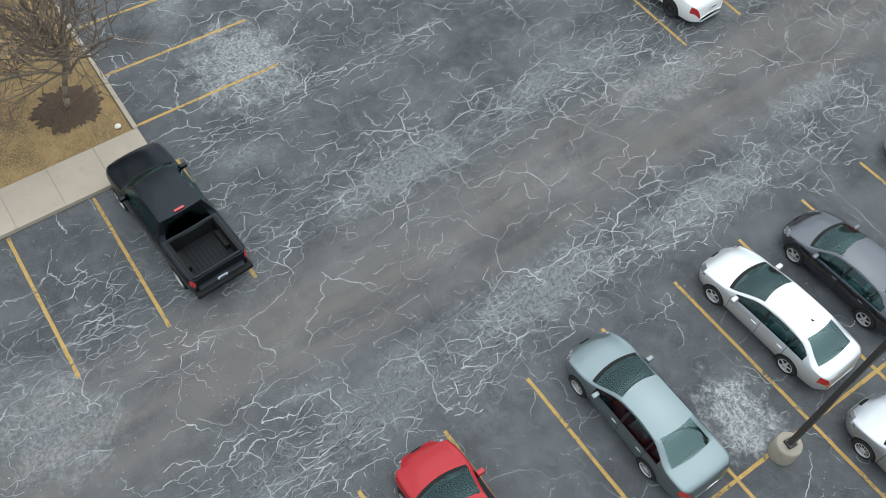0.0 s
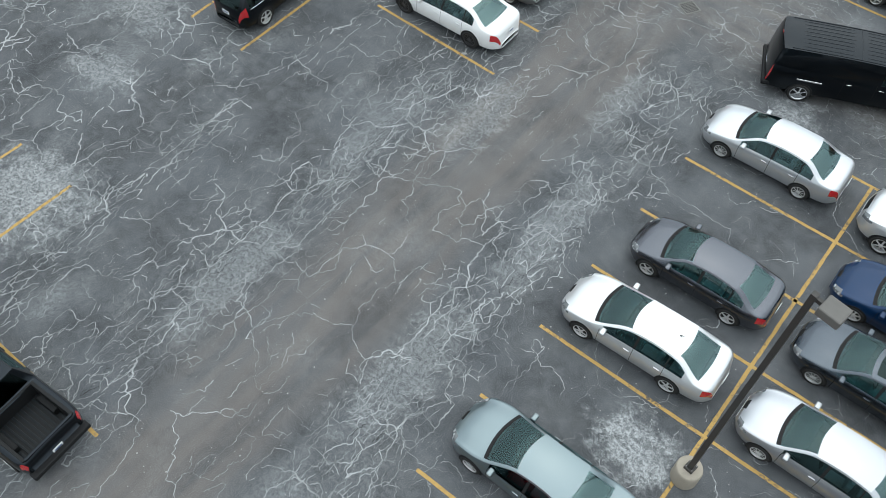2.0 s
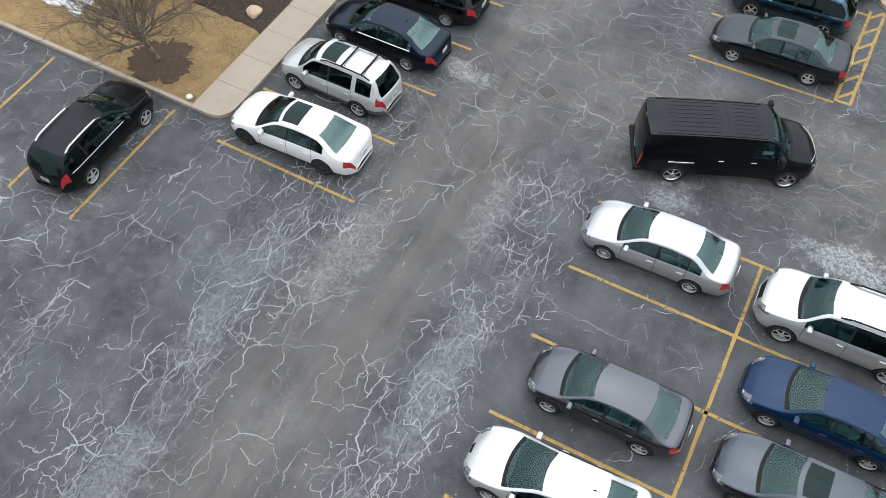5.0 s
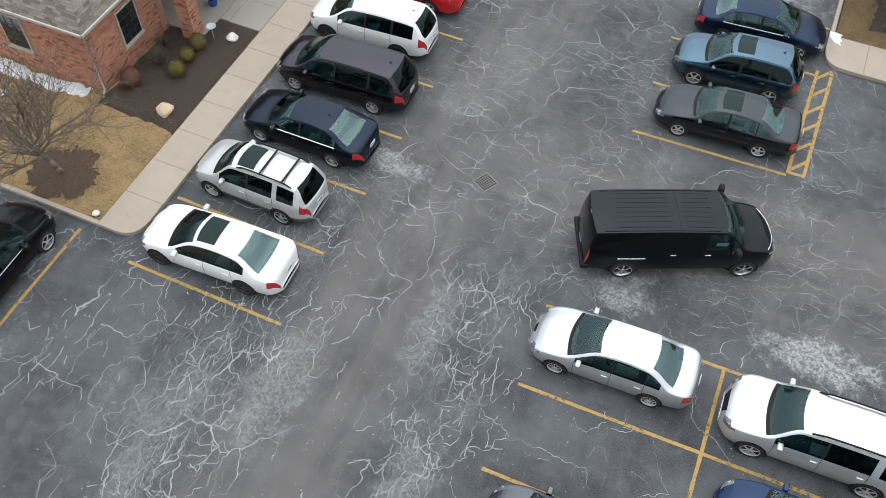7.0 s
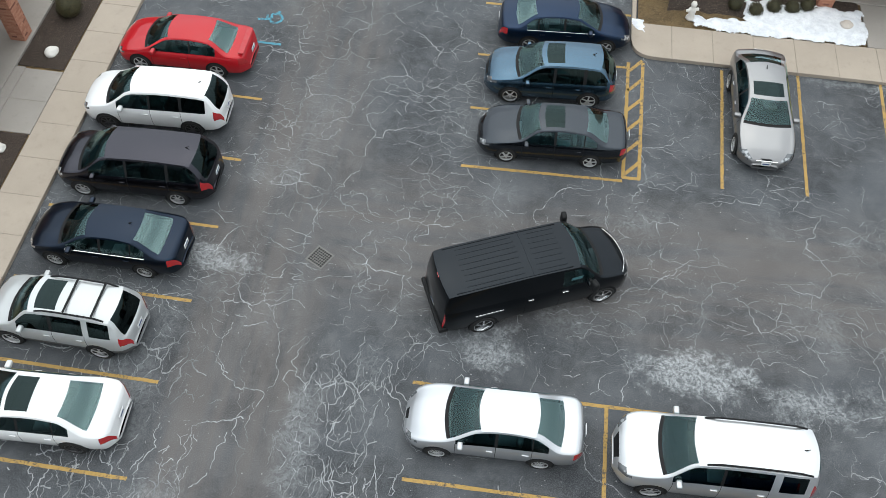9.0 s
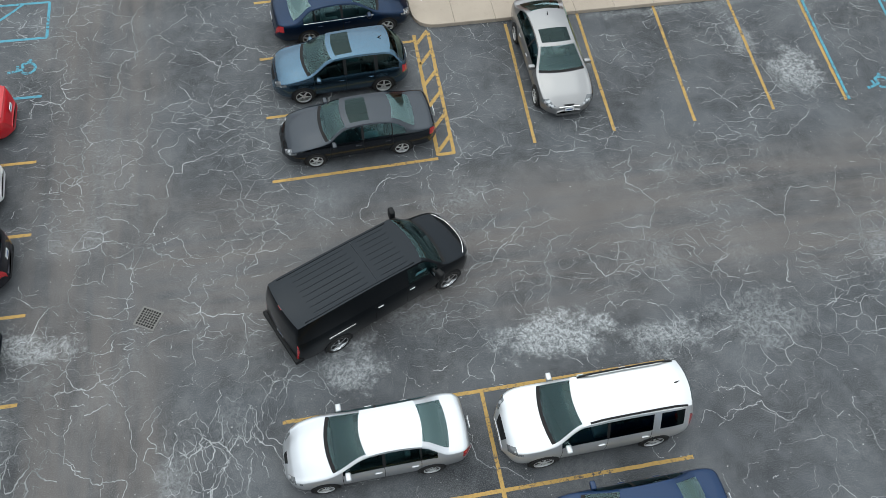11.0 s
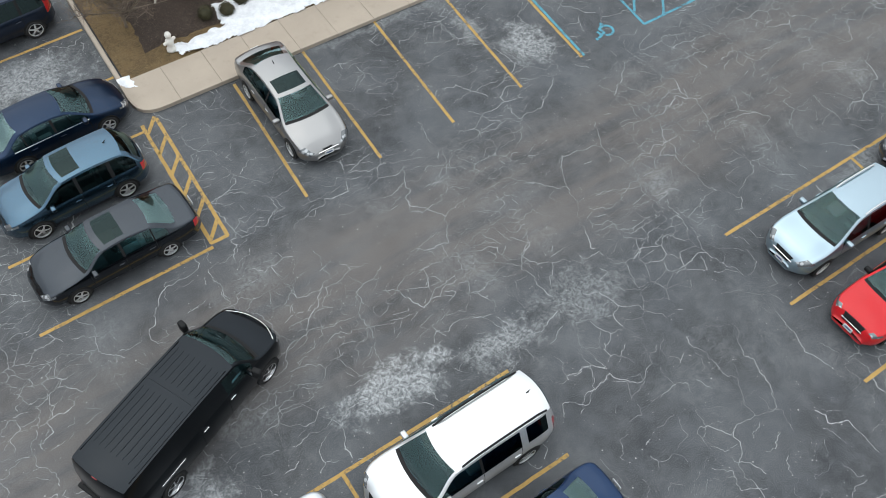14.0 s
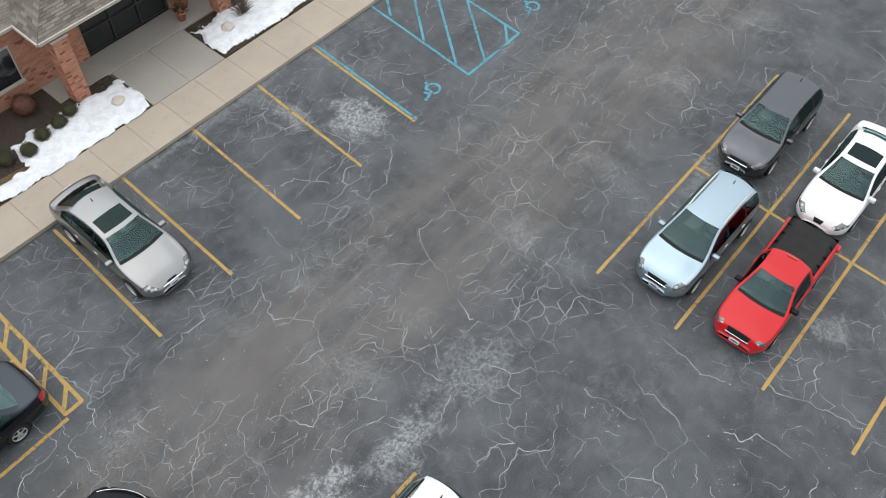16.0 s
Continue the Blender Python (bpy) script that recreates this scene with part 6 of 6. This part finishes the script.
# ---- bricks: single ones near the walk, the rest joined ----
MORTAR = plain_material("mortar", (0.25, 0.20, 0.165), 0.95, 0, 0.2, 5.0)


def loose_brick_material():
    n = Nodes("single_brick")
    pick = n.maths("FRACT", n.maths("ADD", n.chance(), n.maths("MULTIPLY", n.island(), 7.31)))
    c = n.mix(pick, (0.35, 0.152, 0.098), (0.50, 0.255, 0.170))
    c = n.mix(n.ramp(pick, 0.90, 0.93), c, (0.19, 0.080, 0.055))
    c = n.mix(n.ramp(n.noise(n.world(), 22.0, 3, 0.7), 0.4, 0.7, 0.0, 0.22), c, (0.16, 0.064, 0.044))
    return n.done(n.bsdf(Base_Color=c, Roughness=0.9, Normal=n.bump(n.noise(n.world(), 60.0, 2), 0.3, 0.004)))


LOOSE_BRICK = loose_brick_material()
BRICK_SIZE = (0.196, 0.030, 0.066)


def brick_face(owner, start, along, out, length, z0, z1, holes=(), singles=0):
    """Running bond, set a little proud of the wall face; holes are (from, to, low, high) along the wall."""
    start, along, out = Vector(start), Vector(along), Vector(out)
    shared = bpy.data.meshes.new("brick")
    bm = boxed((0, -0.012, 0), (1, 0.006, 1))
    bm.to_mesh(shared)
    bm.free()
    shared.materials.append(LOOSE_BRICK)
    joined = bmesh.new()
    count = 0
    rows = int((z1 - z0) / 0.075)
    turn = Matrix((along, out, (0, 0, 1))).transposed()
    for r in range(rows):
        u = -0.1025 if r % 2 else 0.0
        z = z0 + r * 0.075
        while u < length:
            a, b = max(u, 0.0), min(u + 0.197, length)
            u += 0.205
            if b - a < 0.03 or any(a < h[1] and b > h[0] and z < h[3] and z + 0.066 > h[2] for h in holes):
                continue
            m = Matrix.Translation(start + along * a + Vector((0, 0, z))) @ turn.to_4x4() @ Matrix.Diagonal((b - a, 1, 0.066, 1))
            if count < singles:
                o = new("brick", shared)
                o.parent = owner
                o.matrix_basis = m
                count += 1
            else:
                box(joined, (0, -0.012, 0), (1, 0.006 + random.uniform(-0.002, 0.002), 1), 0, m)
    if joined.verts:
        rest = part("bricks", joined, LOOSE_BRICK, owner)
        rest["kind"] = "stuff"
    else:
        joined.free()


def child(owner, name, index):
    return [o for o in owner.children if o.name.split(".")[0] == name][index]


west_walls = [o for o in west_house.children if o.name.startswith("wall")]
north_walls = [o for o in north_house.children if o.name.startswith("wall")]
brick_face(west_walls[1], (-22.86, 26.74, 0), (0, 1, 0), (1, 0, 0), 3.60, 0.12, 2.90, ((1.45, 2.60, 0.86, 2.50),), 300)
brick_face(west_walls[0], (-29.86, 26.72, 0), (1, 0, 0), (0, -1, 0), 7.0, 0.12, 2.90, ((3.08, 4.24, 0.86, 2.50),), 0)
brick_face(north_walls[0], (3.45, 44.15, 0), (1, 0, 0), (0, -1, 0), 5.72, 0.15, 3.0, ((2.12, 3.28, 0.84, 2.48),), 0)
brick_face(north_walls[1], (3.45, 50.0, 0), (0, -1, 0), (-1, 0, 0), 5.85, 0.15, 3.0, (), 0)
for house, side in ((west_house, 1), (north_house, -1)):
    for col in [o for o in house.children if o.name.startswith("column") and "cap" not in o.name]:
        xs = [v.co.x for v in col.data.vertices]
        ys = [v.co.y for v in col.data.vertices]
        top_z = max(v.co.z for v in col.data.vertices)
        brick_face(col, (min(xs), min(ys), 0), (1, 0, 0), (0, -1, 0), 0.56, 0.14, top_z, (), 0)
        if side > 0:
            brick_face(col, (max(xs), min(ys), 0), (0, 1, 0), (1, 0, 0), 0.56, 0.14, top_z, (), 0)
        else:
            brick_face(col, (min(xs), max(ys), 0), (0, -1, 0), (-1, 0, 0), 0.56, 0.14, top_z, (), 0)


# ---- cracks: broken cells with jagged edges, denser along the aisles ----
def bell(v, at, half):
    return max(0.0, 1.0 - ((v - at) / half) ** 2)


def crack_density(x, y):
    """How a net shows at a spot: share of the wide cells, share of the middle cells, width."""
    sway = 0.9 * noise.noise(Vector((x * 0.12, y * 0.12, 5.0)))
    patch = noise.noise(Vector((x * 0.30, y * 0.30, 9.0)))
    u = x + sway
    if y < 25.0 and u < -17.3:
        return 0.90, 0.42 + 0.7 * patch, 1.0
    if y < 25.0 and u < -5.2:
        edge = max(bell(u, -13.4, 2.8), bell(u, -6.9, 2.4))
        return 0.60 + 0.30 * edge, 0.24 + 0.55 * edge + 0.55 * patch, 0.58 + 0.38 * edge
    if y < 25.0 and u < 6.0:
        return 0.62, 0.16 + 0.5 * patch, 0.52
    if u < -4.5:
        return 0.62, 0.50 + 0.8 * patch, 0.60
    return 0.56, 0.46 + 0.8 * patch, 0.52


def crack_net(x0, y0, x1, y1, cell, pull, seed, density, wide, name, material, label, bend=0.115):
    """Edges of random cells (cell metres wide, pull times as long in y), roughened step by step, drawn as thin ribbons."""
    rng = random.Random(seed)
    sx, sy = cell, cell * pull
    sites = []
    for i in range(int((x1 - x0) / sx) + 1):
        for j in range(int((y1 - y0) / sy) + 1):
            sites.append(Vector((i + rng.random(), j + rng.random())))
    flat, _, faces, _, _, _ = geometry.delaunay_2d_cdt(sites, [], [], 0, 1e-5)
    centre, owner = [], {}
    for k, f in enumerate(faces):
        a, b, c = (flat[v] for v in f)
        d = 2 * (a.x * (b.y - c.y) + b.x * (c.y - a.y) + c.x * (a.y - b.y))
        if abs(d) < 1e-6:
            centre.append((a + b + c) / 3)
        else:
            centre.append(Vector(((a.length_squared * (b.y - c.y) + b.length_squared * (c.y - a.y) + c.length_squared * (a.y - b.y)) / d,
                                  (a.length_squared * (c.x - b.x) + b.length_squared * (a.x - c.x) + c.length_squared * (b.x - a.x)) / d)))
        for p, q in ((0, 1), (1, 2), (2, 0)):
            owner.setdefault(tuple(sorted((f[p], f[q]))), []).append(k)
    verts, quads = [], []
    for pair in owner.values():
        if len(pair) < 2:
            continue
        a, b = (Vector((x0 + centre[k].x * sx, y0 + centre[k].y * sy)) for k in pair)
        if not 0.05 < (b - a).length < cell * pull * 2.2:
            continue
        m = (a + b) / 2
        if rng.random() > density(m.x, m.y):
            continue
        line_pts = [a, b]
        if rng.random() < 0.18:
            line_pts = [a, a.lerp(b, rng.uniform(0.35, 0.8))]
        turn = bend * 0.55
        while (line_pts[1] - line_pts[0]).length > 0.085:
            rough = []
            for p, q in zip(line_pts, line_pts[1:]):
                d = q - p
                rough += [p, (p + q) / 2 + Vector((-d.y, d.x)) * rng.gauss(0, turn)]
            line_pts, turn = rough + [line_pts[-1]], bend * 1.25
        bold = rng.uniform(0.5, 1.3) * crack_density(m.x, m.y)[2]
        first = len(verts)
        for k, p in enumerate(line_pts):
            d = line_pts[min(k + 1, len(line_pts) - 1)] - line_pts[max(k - 1, 0)]
            s = Vector((-d.y, d.x)).normalized()
            w = wide * bold * max(0.25, 0.85 + 1.3 * noise.noise(Vector((p.x * 0.55, p.y * 0.55, seed)))) * rng.uniform(0.55, 1.4) / 2
            verts += [(p.x + s.x * w, p.y + s.y * w, 0.0018), (p.x - s.x * w, p.y - s.y * w, 0.0018)]
            if k:
                i = first + 2 * k
                quads.append((i - 2, i - 1, i + 1, i))
    me = bpy.data.meshes.new(name)
    me.from_pydata(verts, [], quads)
    me.materials.append(material)
    return tagged(new(name, me), label, "asphalt crack", "asphalt cracks", "stuff")


SALT_LABEL = "pale salt-lined cracks across the dark asphalt"
AISLE, NORTH = (-18.5, -8, -4.6, 25.5), (-18.5, 25.5, 28, 46)
crack_net(-34, -10, 30, 48, 1.75, 1.15, 1, lambda x, y: crack_density(x, y)[0], 0.034, "crack_net", CRACK_SALT, SALT_LABEL)
crack_net(*AISLE, 0.50, 1.9, 2, lambda x, y: crack_density(x, y)[1], 0.026, "crack_net", CRACK_SALT, SALT_LABEL)
crack_net(*NORTH, 0.85, 0.62, 3, lambda x, y: crack_density(x, y)[1], 0.024, "crack_net", CRACK_SALT, SALT_LABEL)
crack_net(-32, 3, -18.5, 21.5, 0.62, 1.0, 4, lambda x, y: crack_density(x, y)[1], 0.027, "crack_net", CRACK_SALT, SALT_LABEL)
crack_net(*AISLE, 0.27, 1.7, 6, lambda x, y: crack_density(x, y)[1] * 1.1 - 0.45, 0.018, "crack_net", CRACK_SALT, SALT_LABEL)
crack_net(*NORTH, 0.42, 0.60, 7, lambda x, y: crack_density(x, y)[1] - 0.28, 0.017, "crack_net", CRACK_SALT, SALT_LABEL)
crack_net(-32, 3, -18.5, 21.5, 0.32, 1.0, 8, lambda x, y: crack_density(x, y)[1] - 0.48, 0.018, "crack_net", CRACK_SALT, SALT_LABEL)
crack_net(-4.6, -8, 28, 25.5, 0.62, 1.0, 5, lambda x, y: crack_density(x, y)[1], 0.024, "crack_net", CRACK_SALT, SALT_LABEL)
for k, (x0, x1, y0, y1, mid) in enumerate(((-15.4, -11.8, -8, 25, -13.5), (-8.0, -5.2, -8, 25, -6.7), (-18.6, -16.6, 3, 22, -17.6))):
    crack_net(x0, y0, x1, y1, 0.22, 3.6, 10 + k, lambda x, y, mid=mid: 0.85 * bell(x + 0.5 * noise.noise(Vector((0.0, y * 0.15, 2.0))), mid, 1.1) * (0.55 + noise.noise(Vector((x * 0.5, y * 0.3, 1.0)))), 0.026, "crack_net", CRACK_SALT, "splintered salty cracks along an old paving seam", 0.10)
    crack_net(x0, y0, x1, y1, 0.30, 4.0, 20 + k, lambda x, y, mid=mid: 0.5 * bell(x + 0.5 * noise.noise(Vector((0.0, y * 0.15, 2.0))), mid, 0.5), 0.013, "open_crack", CRACK_DARK, "dark open cracks along an old paving seam", 0.10)
for k, (y0, y1, x0, x1, mid) in enumerate(((11.4, 13.6, -30, -17.6, 12.5), (26.6, 28.6, -14, 6, 27.6))):
    crack_net(x0, y0, x1, y1, 0.75, 0.30, 30 + k, lambda x, y, mid=mid: 0.7 * bell(y, mid, 0.8) * (0.6 + noise.noise(Vector((x * 0.4, y * 0.4, 3.0)))), 0.026, "crack_net", CRACK_SALT, "splintered salty cracks along an old paving seam", 0.10)
